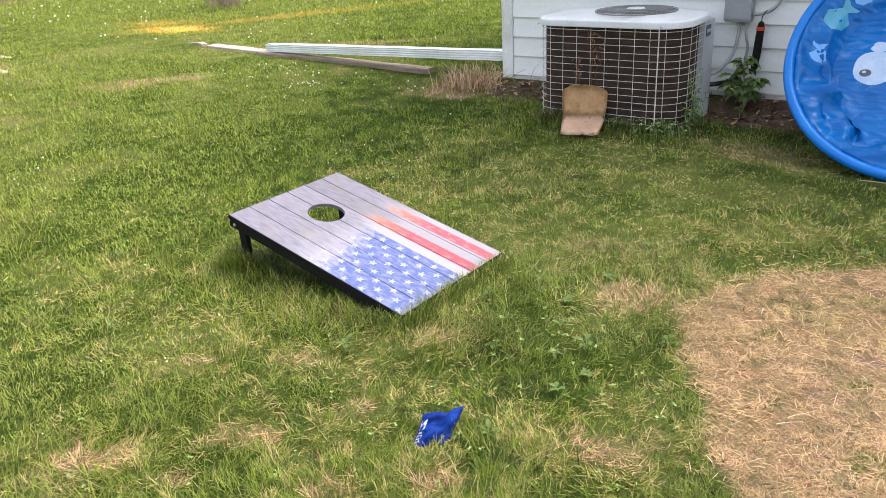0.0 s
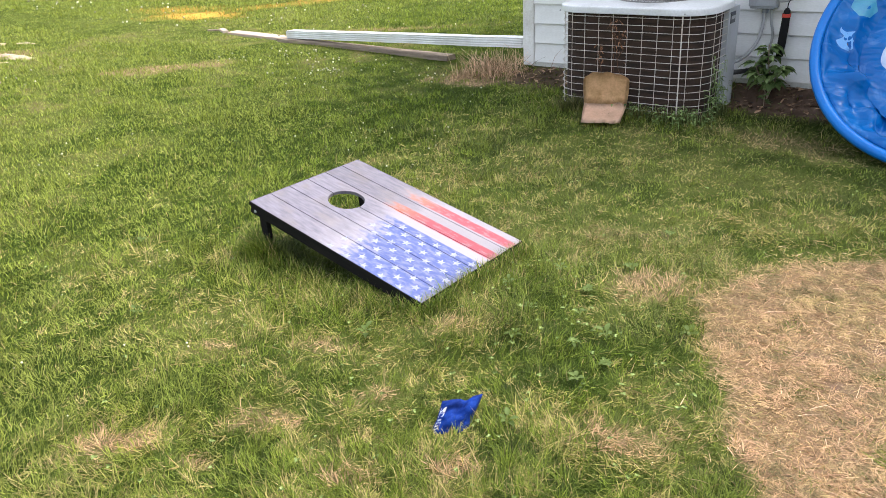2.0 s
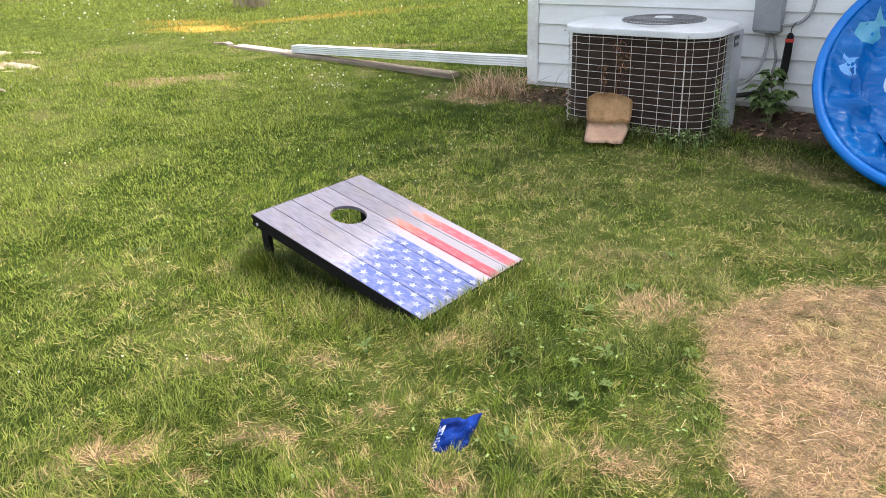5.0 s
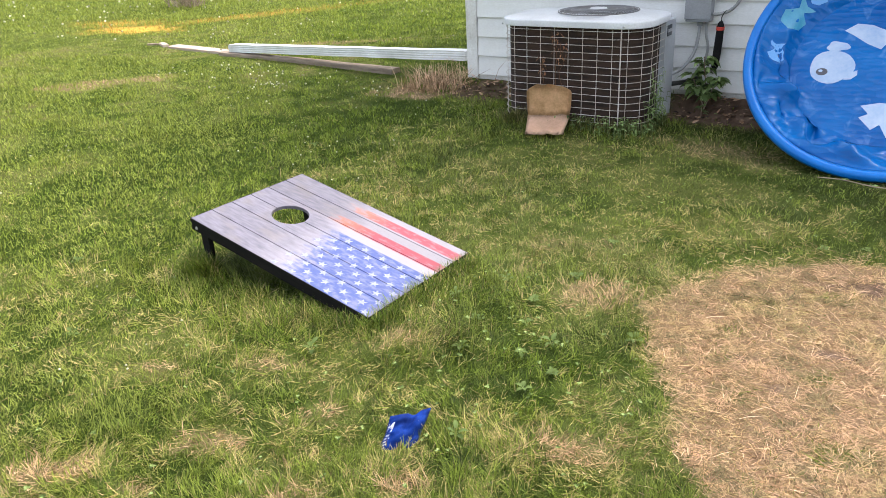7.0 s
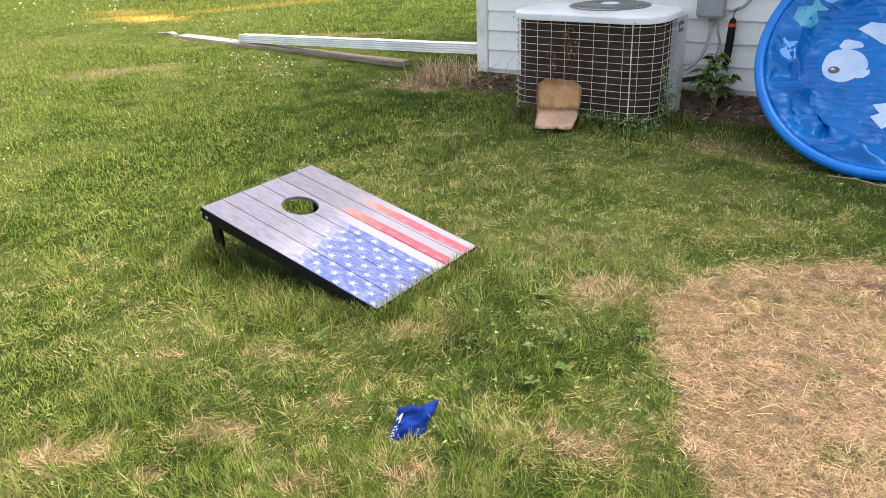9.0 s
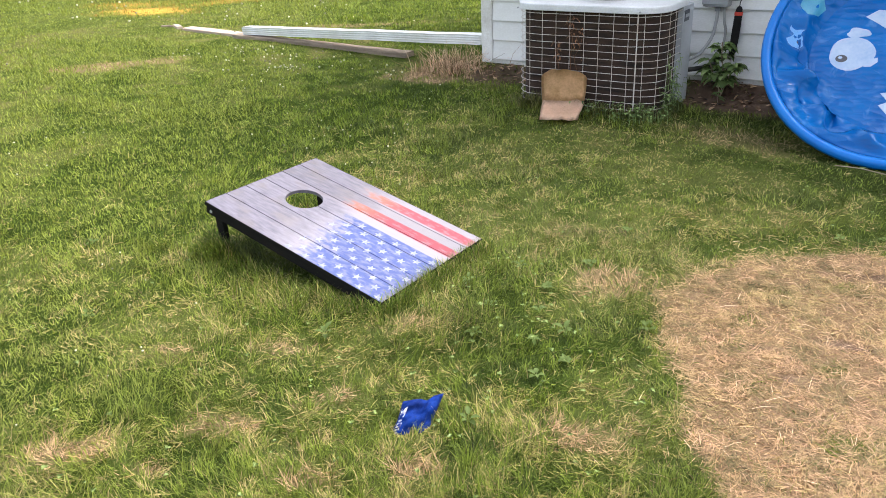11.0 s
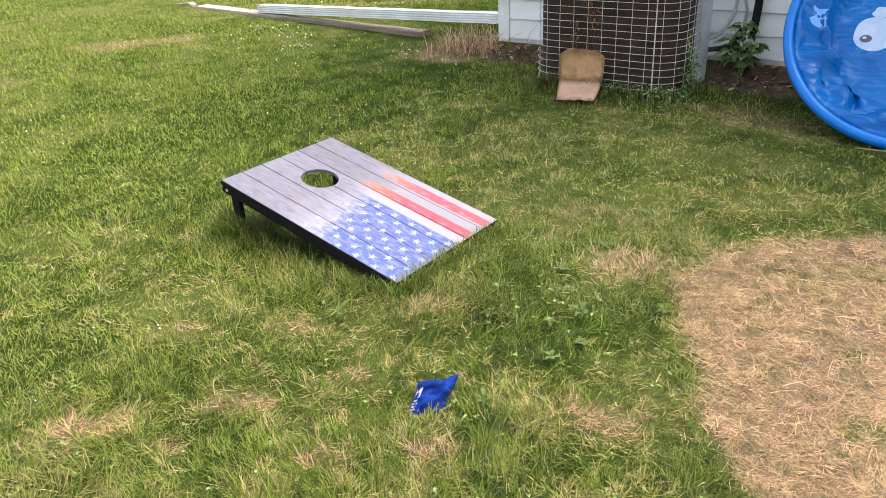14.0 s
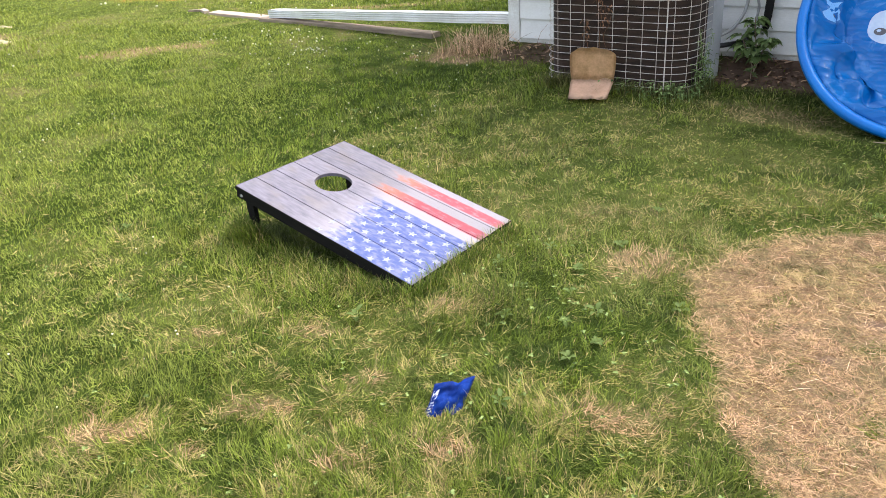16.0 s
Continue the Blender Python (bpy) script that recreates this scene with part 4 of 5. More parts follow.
# ---- beanbag in the grass ----
def beanbag():
    bb = thing("beanbag", "rumpled blue canvas beanbag lying in the grass", "beanbag", at=pose(-0.974, 1.284, 0.040, 42, -2, 40))
    n = 26
    hu, hv = 0.058, 0.058

    def skin(u, v, sgn):
        puff = ((1 - u ** 4) * (1 - v ** 4)) ** 0.5
        w = 0.020 * puff * (1 + 0.7 * noise.noise(Vector((u * 1.6, v * 1.6, sgn * 2.0))))
        wr = 0.007 * noise.noise(Vector((u * 3, v * 4, 5.0 + sgn))) + 0.004 * noise.noise(Vector((u * 7, v * 7, 9.0 + sgn)))
        fold = -0.016 * math.exp(-((u - 0.15) / 0.22) ** 2) * (0.35 + 0.40 * (v + 1) / 2) - 0.010 * u * u
        pin = 1 - 0.09 * (1 - abs(u)) * abs(v) - 0.10 * (1 - abs(v)) * abs(u)
        slump = 0.002 * (v + 1) * u - 0.006 * math.exp(-((u - 0.2) / 0.25) ** 2) * max(0.0, v)
        return Vector((u * hu * pin + 0.028 * v, v * hv * pin * 0.94 + slump, sgn * w + wr + fold))

    bm = bmesh.new()
    grid = {}
    for sgn in (1, -1):
        for i in range(n + 1):
            for j in range(n + 1):
                if sgn == -1 and (i in (0, n) or j in (0, n)):
                    grid[sgn, i, j] = grid[1, i, j]
                else:
                    grid[sgn, i, j] = bm.verts.new(skin(i / n * 2 - 1, j / n * 2 - 1, sgn))
    for sgn in (1, -1):
        for i in range(n):
            for j in range(n):
                q = [grid[sgn, i, j], grid[sgn, i + 1, j], grid[sgn, i + 1, j + 1], grid[sgn, i, j + 1]]
                bm.faces.new(q if sgn == 1 else q[::-1])
    part("bag", bm, bean_mat, bb, smooth=True)
    # bars stand for print that cannot be read
    for k, (u0, u1, v0, v1) in enumerate(((-0.86, -0.66, -0.72, -0.66), (-0.86, -0.62, -0.58, -0.50), (-0.86, -0.70, -0.42, -0.36), (-0.86, -0.60, -0.27, -0.20), (-0.86, -0.66, -0.12, -0.04), (-0.90, -0.62, 0.08, 0.30), (-0.90, -0.62, 0.33, 0.58))):
        b2 = bmesh.new()
        b2.faces.new([b2.verts.new(skin(u, v, 1) + Vector((0, 0, 0.0016))) for u, v in ((u0, v0), (u1, v0), (u1, v1), (u0, v1))])
        part("print_bar", b2, print_mat, bb, "white printed bar")


beanbag()


# ---- play house at the edge of the lawn ----
def play_house():
    ph = thing("plastic_play_box", "green plastic play box with a blue lid and yellow foot", "toy")
    x0, x1, y0, y1 = -8.98, -7.95, 2.16, 3.20
    bm = bmesh.new()
    rings = []
    for z, s in ((0.045, 0.012), (0.06, 0.0), (0.09, 0.0), (0.10, 0.010), (0.40, 0.020), (0.66, 0.032), (0.695, 0.040)):
        rings.append([bm.verts.new((x, y, z)) for x, y in rounded_rect(x0 + s, x1 - s, y0 + s, y1 - s, 0.05, 6)])
    n = len(rings[0])
    for a, b in zip(rings, rings[1:]):
        for k in range(n):
            bm.faces.new((a[k], a[(k + 1) % n], b[(k + 1) % n], b[k]))
    bm.faces.new(rings[-1])
    bm.faces.new(rings[0][::-1])
    part("body", bm, green_mat, ph, "green moulded body", smooth=True)
    part("lid", slab(rounded_rect(x0 + 0.035, x1 - 0.035, y0 + 0.035, y1 - 0.035, 0.05, 6), 0.697, 0.750), toyblue_mat, ph, "blue lid")
    part("foot", box(x1 - 0.10, x1 + 0.012, 2.86, 3.06, 0.0, 0.048, 0.010, 2), toyyellow_mat, ph, "yellow moulded foot")
    part("foot", box(x1 - 0.10, x1 + 0.012, 2.20, 2.40, 0.0, 0.048, 0.010, 2), toyyellow_mat, ph, "yellow moulded foot")
    part("foot", box(x0 - 0.012, x0 + 0.10, 2.86, 3.06, 0.0, 0.048, 0.010, 2), toyyellow_mat, ph, "yellow moulded foot")
    part("foot", box(x0 - 0.012, x0 + 0.10, 2.20, 2.40, 0.0, 0.048, 0.010, 2), toyyellow_mat, ph, "yellow moulded foot")


play_house()


# ---- lawn: where it is green, dry or bare ----
def spot(x, y, cx, cy, rx, ry, turn=0.0, soft_edge=0.35, rough=0.35, seed=1):
    """1 inside a ragged oval, 0 outside."""
    c, s = math.cos(radians(turn)), math.sin(radians(turn))
    dx, dy = x - cx, y - cy
    q = np.hypot((dx * c + dy * s) / rx, (dy * c - dx * s) / ry)
    size = min(rx, ry)
    q = q + rough * (vnoise(x, y, size * 0.5, seed) - 0.5) + rough * 0.6 * (vnoise(x, y, size * 0.17, seed + 3) - 0.5)
    return 1 - step(q, 1 - soft_edge, 1 + soft_edge * 0.4)


def pool_patch(x, y):
    return spot(x, y, 0.40, 2.25, 1.02, 0.95, 0, 0.08, 0.16, 11)


def orange_patch(x, y):
    return np.maximum.reduce([spot(x, y, -10.0, 6.98, 0.90, 0.46, 10, 0.8, 0.5, 21), 0.55 * spot(x, y, -10.95, 7.45, 0.9, 0.40, 12, 0.8, 0.7, 22), 0.40 * spot(x, y, -9.2, 8.9, 2.3, 0.36, 62, 0.9, 0.7, 23)])


def dry_amount(x, y):
    """0 lush, 1 straw."""
    x, y = np.asarray(x, float), np.asarray(y, float)
    d = 0.26 * vnoise(x, y, 0.55, 31) + 0.30 * vnoise(x, y, 0.20, 32) + 0.26 * vnoise(x, y, 0.09, 34) + 0.18 * vnoise(x, y, 1.7, 33)
    d = step(d, 0.30, 0.78) * (0.58 + 0.06 * (1 - step(np.hypot(x, y), 1.8, 3.0)))
    for cx, cy, rx, ry, turn, k in ((-2.95, 1.35, 0.45, 0.25, 20, 0.55), (-1.72, 0.69, 0.16, 0.09, 35, 0.95), (-1.48, 0.77, 0.13, 0.05, 35, 0.9), (-1.43, 0.99, 0.15, 0.06, 27, 0.95), (-1.09, 0.96, 0.09, 0.05, 30, 0.95),
                                    (-0.87, 1.14, 0.08, 0.07, 40, 1.0), (-1.25, 1.68, 0.13, 0.10, 60, 0.75), (-1.57, 1.34, 0.13, 0.07, 30, 0.8), (-0.58, 1.46, 0.24, 0.09, 28, 0.8), (-0.82, 2.26, 0.24, 0.16, 28, 0.8), (-1.20, 2.62, 0.30, 0.14, 20, 0.7),
                                    (-3.55, 5.00, 0.55, 0.32, 0, 1.0), (-6.8, 4.10, 0.50, 0.32, 40, 0.85), (-6.4, 4.56, 0.40, 0.26, 60, 0.8), (-1.86, 1.16, 0.16, 0.09, 30, 0.75), (-1.26, 1.22, 0.17, 0.08, 30, 0.75), (-0.57, 3.18, 0.55, 0.22, 22, 0.6), (-0.9, 4.35, 0.7, 0.35, 0, 0.7),
                                    (-1.0, 3.6, 0.8, 0.25, 10, 0.5), (-0.2, 1.30, 0.18, 0.10, 30, 0.8), (-2.75, 3.05, 0.25, 0.14, 40, 0.6), (-9.6, 3.9, 0.9, 0.35, 30, 0.9), (-6.0, 6.9, 1.7, 0.22, 30, 0.7), (-7.6, 8.8, 2.9, 0.40, 46, 0.50), (-11.2, 6.4, 1.6, 0.5, 20, 0.45)):
        d = np.maximum(d, k * spot(x, y, cx, cy, rx, ry, turn, 0.6, 0.7, 41))
    # lush strips: by the board's low end, in front of the unit, beside the dead patch, the dark clump behind the board
    for cx, cy, rx, ry, turn, k in ((-1.10, 1.93, 0.16, 0.40, 20, 0.85), (-0.86, 1.70, 0.17, 0.20, 20, 0.8), (-0.70, 1.95, 0.15, 0.26, -20, 0.8), (-0.24, 1.47, 0.15, 0.09, 30, 0.9), (-2.13, 0.92, 0.15, 0.15, 40, 0.8), (-1.39, 0.88, 0.09, 0.06, 40, 0.9),
                                    (-0.80, 1.30, 0.11, 0.10, 30, 0.8), (-2.33, 3.42, 0.20, 0.30, 20, 1.0), (-1.75, 4.32, 0.60, 0.12, 0, 0.6), (-1.41, 1.24, 0.10, 0.08, 25, 0.6), (-1.63, 1.52, 0.22, 0.11, 30, 0.6), (-2.6, 1.95, 0.30, 0.40, 20, 0.5)):
        d = d * (1 - k * spot(x, y, cx, cy, rx, ry, turn, 0.6, 0.5, 51))
    far = step(np.hypot(x, y), 8.0, 13.0)
    d = d * (1 - 0.45 * far) + far * 0.20 * vnoise(x, y, 3.0, 61)
    d = np.maximum(d, pool_patch(x, y) * (0.84 + 0.22 * vnoise(x, y, 0.12, 62)))
    # green tufts coming back through the dead patch
    for cx, cy, r, k in ((-0.27, 1.95, 0.06, 0.6), (-0.35, 2.12, 0.04, 0.7), (0.04, 1.81, 0.10, 0.6), (-0.36, 2.29, 0.05, 0.7), (-0.07, 2.17, 0.05, 0.7), (-0.30, 2.55, 0.07, 0.5), (0.25, 2.45, 0.09, 0.5), (-0.10, 2.70, 0.08, 0.4)):
        d = d * (1 - k * spot(x, y, cx, cy, r, r * 0.7, 20, 0.6, 0.8, 63))
    return d


def bare_soil(x, y):
    """Mulch and damp soil along the wall and a few scrapes in the dry patch."""
    wall = step(y, 4.72, 4.95) * (1 - step(y, 5.6, 5.7)) * step(x, -1.60, -1.40) * (1 - step(x, 3.5, 3.8))
    worn = 0.07 * step(x, -2.8, -1.8) * step(y, 2.6, 3.6) * (1 - step(y, 5.3, 5.4)) * (1 - step(x, 3, 5)) * (0.5 + 0.8 * vnoise(x, y, 0.3, 77))
    corner = 0.8 * spot(x, y, -2.95, 5.10, 0.45, 0.22, 0, 0.5, 0.6, 71)
    scrape = 0
    for cx, cy, rx, ry, turn in ((0.02, 2.84, 0.15, 0.08, 15), (-0.05, 2.31, 0.07, 0.035, 10), (-0.27, 2.16, 0.09, 0.030, 25), (0.08, 2.12, 0.12, 0.028, 10), (-0.13, 2.05, 0.09, 0.025, 20), (0.15, 2.55, 0.10, 0.04, 0), (-0.05, 1.72, 0.06, 0.02, 20)):
        scrape = scrape + 1.0 * spot(x, y, cx, cy, rx, ry, turn, 0.6, 0.8, 72)
    bed = spot(x, y, -21.0, 8.5, 3.2, 1.6, 60, 0.3, 0.4, 76)
    thin = 0.22 * pool_patch(x, y) * step(vnoise(x, y, 0.11, 78), 0.5, 0.8)
    return np.clip(np.maximum(wall, worn) + corner + scrape + bed + thin, 0, 1)


def ground_z(x, y):
    rise = 0.042 * (1 - step(np.hypot(x + 1.8, y - 2.0), 0.6, 1.8)) + 0.014 * (1 - step(np.hypot(x + 1.38, y - 1.95), 0.2, 0.7))
    # a hump of turf round the board's near leg
    rise = rise + 0.028 * (1 - step(np.hypot(x + 2.22, y - 1.70), 0.06, 0.24))
    # litter and soil banked up against the foundation
    rise = rise + 0.075 * step(y, 5.06, 5.26) * step(x, -3.3, -3.1) * (1 - step(y, 5.4, 5.5))
    return rise + 0.018 * (vnoise(x, y, 0.9, 81) - 0.5) + 0.008 * (vnoise(x, y, 0.25, 82) - 0.5)


def spaced(lo, hi, fine_lo, fine_hi, pitch, growth=1.22):
    mid = list(np.arange(fine_lo, fine_hi, pitch))
    out, s, p = [], pitch, fine_lo
    while p > lo:
        s *= growth
        p -= s
        out.insert(0, p)
    s, p = pitch, mid[-1]
    tail = []
    while p < hi:
        s *= growth
        p += s
        tail.append(p)
    return np.array(out + mid + tail)


gx, gy = spaced(-900, 900, -11.0, 1.6, 0.055), spaced(-900, 900, 0.0, 7.0, 0.055)
X, Y = np.meshgrid(gx, gy, indexing="ij")
XF, YF = X.ravel(), Y.ravel()
fade = 1 - step(np.hypot(XF, YF), 15, 40)
ZF = ground_z(XF, YF) * fade
nx, ny = len(gx), len(gy)
idx = np.arange(nx * ny).reshape(nx, ny)
quads = np.stack([idx[:-1, :-1], idx[1:, :-1], idx[1:, 1:], idx[:-1, 1:]], -1).reshape(-1, 4)
gm = bpy.data.meshes.new("ground")
gm.from_pydata(np.stack([XF, YF, ZF], 1).tolist(), [], quads.tolist())
gm.polygons.foreach_set("use_smooth", [True] * len(gm.polygons))
# soil tone rises with distance from the viewpoint, keeping gaps in thin grass green
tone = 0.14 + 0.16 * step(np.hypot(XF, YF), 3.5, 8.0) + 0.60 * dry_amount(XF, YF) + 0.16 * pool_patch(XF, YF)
for key, vals in (("tone", tone), ("dirt", bare_soil(XF, YF)), ("rust", orange_patch(XF, YF))):
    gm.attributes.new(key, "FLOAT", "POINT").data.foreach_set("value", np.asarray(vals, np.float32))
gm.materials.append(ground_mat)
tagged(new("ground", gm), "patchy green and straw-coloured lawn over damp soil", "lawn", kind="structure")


# ---- grass blades ----
def in_box(x, y, x0, x1, y0, y1):
    return (x > x0) & (x < x1) & (y > y0) & (y < y1)


def under_board(x, y):
    s, w = (x + 2.296) * 0.9991 - (y - 1.718) * 0.0415, (y - 1.718) * 0.9991 + (x + 2.296) * 0.0415
    return s, w, (s > -0.005) & (s < 0.900) & (w > -0.005) & (w < 0.615)


def blades(count, r0, r1, az0, az1, power, seed, width, length):
    """Blades thinned out with distance from the near lawn, each with five corners."""
    rng = np.random.default_rng(seed)
    # density falls as r ** -power
    k = 2 - power
    r = (r0 ** k + rng.random(count) * (r1 ** k - r0 ** k)) ** (1 / k)
    a = np.radians(az0 + (az1 - az0) * rng.random(count) + rng.normal(0, 7, count))
    x, y = 0.08 + r * np.cos(a), -0.05 + r * np.sin(a)
    soil = bare_soil(x, y)
    orange = orange_patch(x, y)
    keep = ~in_box(x, y, -2.46, -1.46, 4.49, 5.12) & ~((x > -3.20) & (x < 4.3) & (y > 5.29) & (y < 9.7))
    keep &= rng.random(count) > step(soil, 0.35, 1.0) * 0.96
    keep &= rng.random(count) > orange * 0.75
    keep &= ~in_box(x, y, -9.1, -7.93, 2.1, 3.2)
    x, y, r, soil, orange = x[keep], y[keep], r[keep], soil[keep], orange[keep]
    n = len(x)
    dry, patch = dry_amount(x, y), pool_patch(x, y)
    s, w, under = under_board(x, y)
    # tufts grow long in the lush strips and against things
    tall = step(vnoise(x, y, 0.35, 91), 0.45, 0.85)
    # blades of one clump share their tone; clumps run from a thumb's width to a hand's
    near, far = 1 - step(r, 1.8, 3.6), step(r, 3.4, 7.0)

    def clump(seed2):
        return step(near * vnoise(x, y, 0.026, seed2) + (1 - near) * (1 - far) * vnoise(x, y, 0.05, seed2 + 1) + far * vnoise(x, y, 0.11, seed2 + 2), 0.22, 0.78)

    tuft, wisp = clump(161), clump(165)
    edge = spot(x, y, -1.22, 1.95, 0.20, 0.52, 4, 0.6, 0.4, 92) + spot(x, y, -1.75, 4.38, 0.75, 0.14, 0, 0.6, 0.4, 93) + 0.7 * spot(x, y, -3.5, 5.15, 0.5, 0.15, 0, 0.6, 0.5, 94) + 0.6 * spot(x, y, -0.75, 1.35, 0.22, 0.2, 0, 0.7, 0.5, 95) + 0.9 * spot(x, y, -2.15, 1.60, 0.75, 0.18, -3, 0.7, 0.4, 96) + 1.2 * spot(x, y, -2.30, 1.62, 0.30, 0.15, 0, 0.6, 0.3, 90)
    ln = length * (0.55 + 0.75 * rng.random(n)) * (0.75 + 0.5 * tall) * (0.7 + 0.6 * tuft) * (1 - 0.35 * spot(x, y, -0.7, 4.0, 1.9, 1.2, 0, 0.5, 0.4, 167)) * (1 + 0.9 * np.clip(edge, 0, 1)) * (1 - 0.15 * dry) * (1 - 0.22 * patch)
    ln = ln * (1 - 0.5 * step(y, 5.25, 5.4) * (1 - step(y, 6.2, 6.5)))
    ln = np.where(under, 0.035 * (0.6 + 0.6 * rng.random(n)), ln)
    ln = np.where(under & (s > 0.72), 0.02, ln)
    ln = np.where(under & (s < 0.22) & (w < 0.12), 0.085 * (0.6 + 0.6 * rng.random(n)), ln)
    is_straw = rng.random(n) < np.clip((dry + 1.5 * (wisp - 0.5) * step(dry, 0.05, 0.3) * (1 - patch)) * (1.02 - 0.45 * step(r, 4, 8) * (1 - patch)) * (1 - 0.6 * step(-x - 0.3 * y, 1.7, 3.2)), 0.02, 0.97)
    lay = np.where(is_straw, 0.55, 0.28) + 0.25 * patch
    lean = np.clip(lay + 0.30 * rng.standard_normal(n), 0.02, 0.97) * (math.pi / 2)
    swirl = 2 * math.pi * vnoise(x, y, 0.45, 97) * 1.5
    az = 0.6 * swirl + 2.4 * math.pi * vnoise(x, y, 0.09, 143) + (1.1 + 1.1 * np.maximum(patch, step(r, 3.0, 6.5))) * rng.standard_normal(n)
    # tone rises with distance, and leftwards, where sunlight is put into the yellower green
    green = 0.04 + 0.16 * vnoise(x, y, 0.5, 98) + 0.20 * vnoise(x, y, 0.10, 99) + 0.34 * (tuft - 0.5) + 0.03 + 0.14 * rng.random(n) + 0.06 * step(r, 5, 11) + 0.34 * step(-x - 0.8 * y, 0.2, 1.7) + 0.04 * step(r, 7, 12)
    straw = 0.54 + (0.20 - 0.12 * step(r, 3.5, 7)) * rng.random(n) + 0.18 * patch + 0.19 * step(dry, 0.5, 0.9) * (1 - patch)
    # the cap lifts on the left too, for that painted sunlight
    green = np.minimum(green, 0.36 + 0.17 * step(-x - 0.8 * y, 0.2, 1.7) + 0.05 * step(r, 5, 9) + 0.15 * rng.random(n))
    t = np.where(is_straw, straw, np.minimum(green, 0.53))
    # blades below the board go dark: its shade is put into their tone
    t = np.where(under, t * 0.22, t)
    t = np.where(rng.random(n) < orange * 0.7, 0.93 + 0.07 * rng.random(n), t)
    # trampled lawn, duller and more olive towards the house
    dull = 0.36 * spot(x, y, -0.6, 3.6, 2.6, 1.5, 5, 0.7, 0.5, 141) * (0.4 + 0.9 * vnoise(x, y, 0.3, 140))
    # same painted shade below the board, with some olive mixed in
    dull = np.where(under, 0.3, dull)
    even = 0.40 * step(r, 3.5, 9.0)
    dull = np.clip(dull + 0.25 * (1 - step(r, 2.0, 4.5)) * vnoise(x, y, 0.18, 142), 0, 1)
    wd = width * (1 - 0.28 * patch) * (0.7 + 0.6 * rng.random(n)) * np.maximum(1, (r / 2.2) ** 0.96)
    ln = ln * np.maximum(1, (r / 6.0) ** 0.35)
    z = ground_z(x, y) - 0.004
    dx, dy = np.cos(az), np.sin(az)
    px, py = -dy, dx
    cl, sl = np.cos(lean), np.sin(lean)
    v = np.zeros((n, 5, 3), np.float32)
    bend = 0.35 + 0.5 * rng.random(n)
    for j, (f, ww) in enumerate(((0.0, 0.5), (0.0, -0.5), (0.55, 0.42), (0.55, -0.42), (1.0, 0.0))):
        out = ln * f * (sl * (1 - bend * 0.3) + bend * 0.4 * f)
        up = ln * f * cl * (1 - 0.35 * bend * f)
        v[:, j, 0] = x + dx * out + px * wd * ww
        v[:, j, 1] = y + dy * out + py * wd * ww
        v[:, j, 2] = z + np.maximum(up, 0.004 + 0.010 * f * rng.random(n))
    return v, t, dull, even


def grass_mesh(name, sets):
    v = np.concatenate([s[0] for s in sets])
    t = np.concatenate([s[1] for s in sets])
    n = len(v)
    me = bpy.data.meshes.new(name)
    me.vertices.add(n * 5)
    me.vertices.foreach_set("co", v.ravel())
    base = (np.arange(n) * 5)[:, None]
    loops = (base + np.array([0, 1, 3, 2, 2, 3, 4])).ravel()
    me.loops.add(n * 7)
    me.loops.foreach_set("vertex_index", loops.astype(np.int32))
    me.polygons.add(n * 2)
    starts = ((np.arange(n) * 7)[:, None] + np.array([0, 4])).ravel()
    me.polygons.foreach_set("loop_start", starts.astype(np.int32))
    me.update(calc_edges=True)
    me.attributes.new("tone", "FLOAT", "POINT").data.foreach_set("value", np.repeat(t, 5).astype(np.float32))
    for key, i in (("dull", 2), ("even", 3)):
        me.attributes.new(key, "FLOAT", "POINT").data.foreach_set("value", np.repeat(np.concatenate([s[i] for s in sets]), 5).astype(np.float32))
    me.materials.append(grass_mat)
    return me


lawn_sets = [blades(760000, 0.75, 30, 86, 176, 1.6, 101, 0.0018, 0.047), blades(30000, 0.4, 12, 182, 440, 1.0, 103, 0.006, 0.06)]


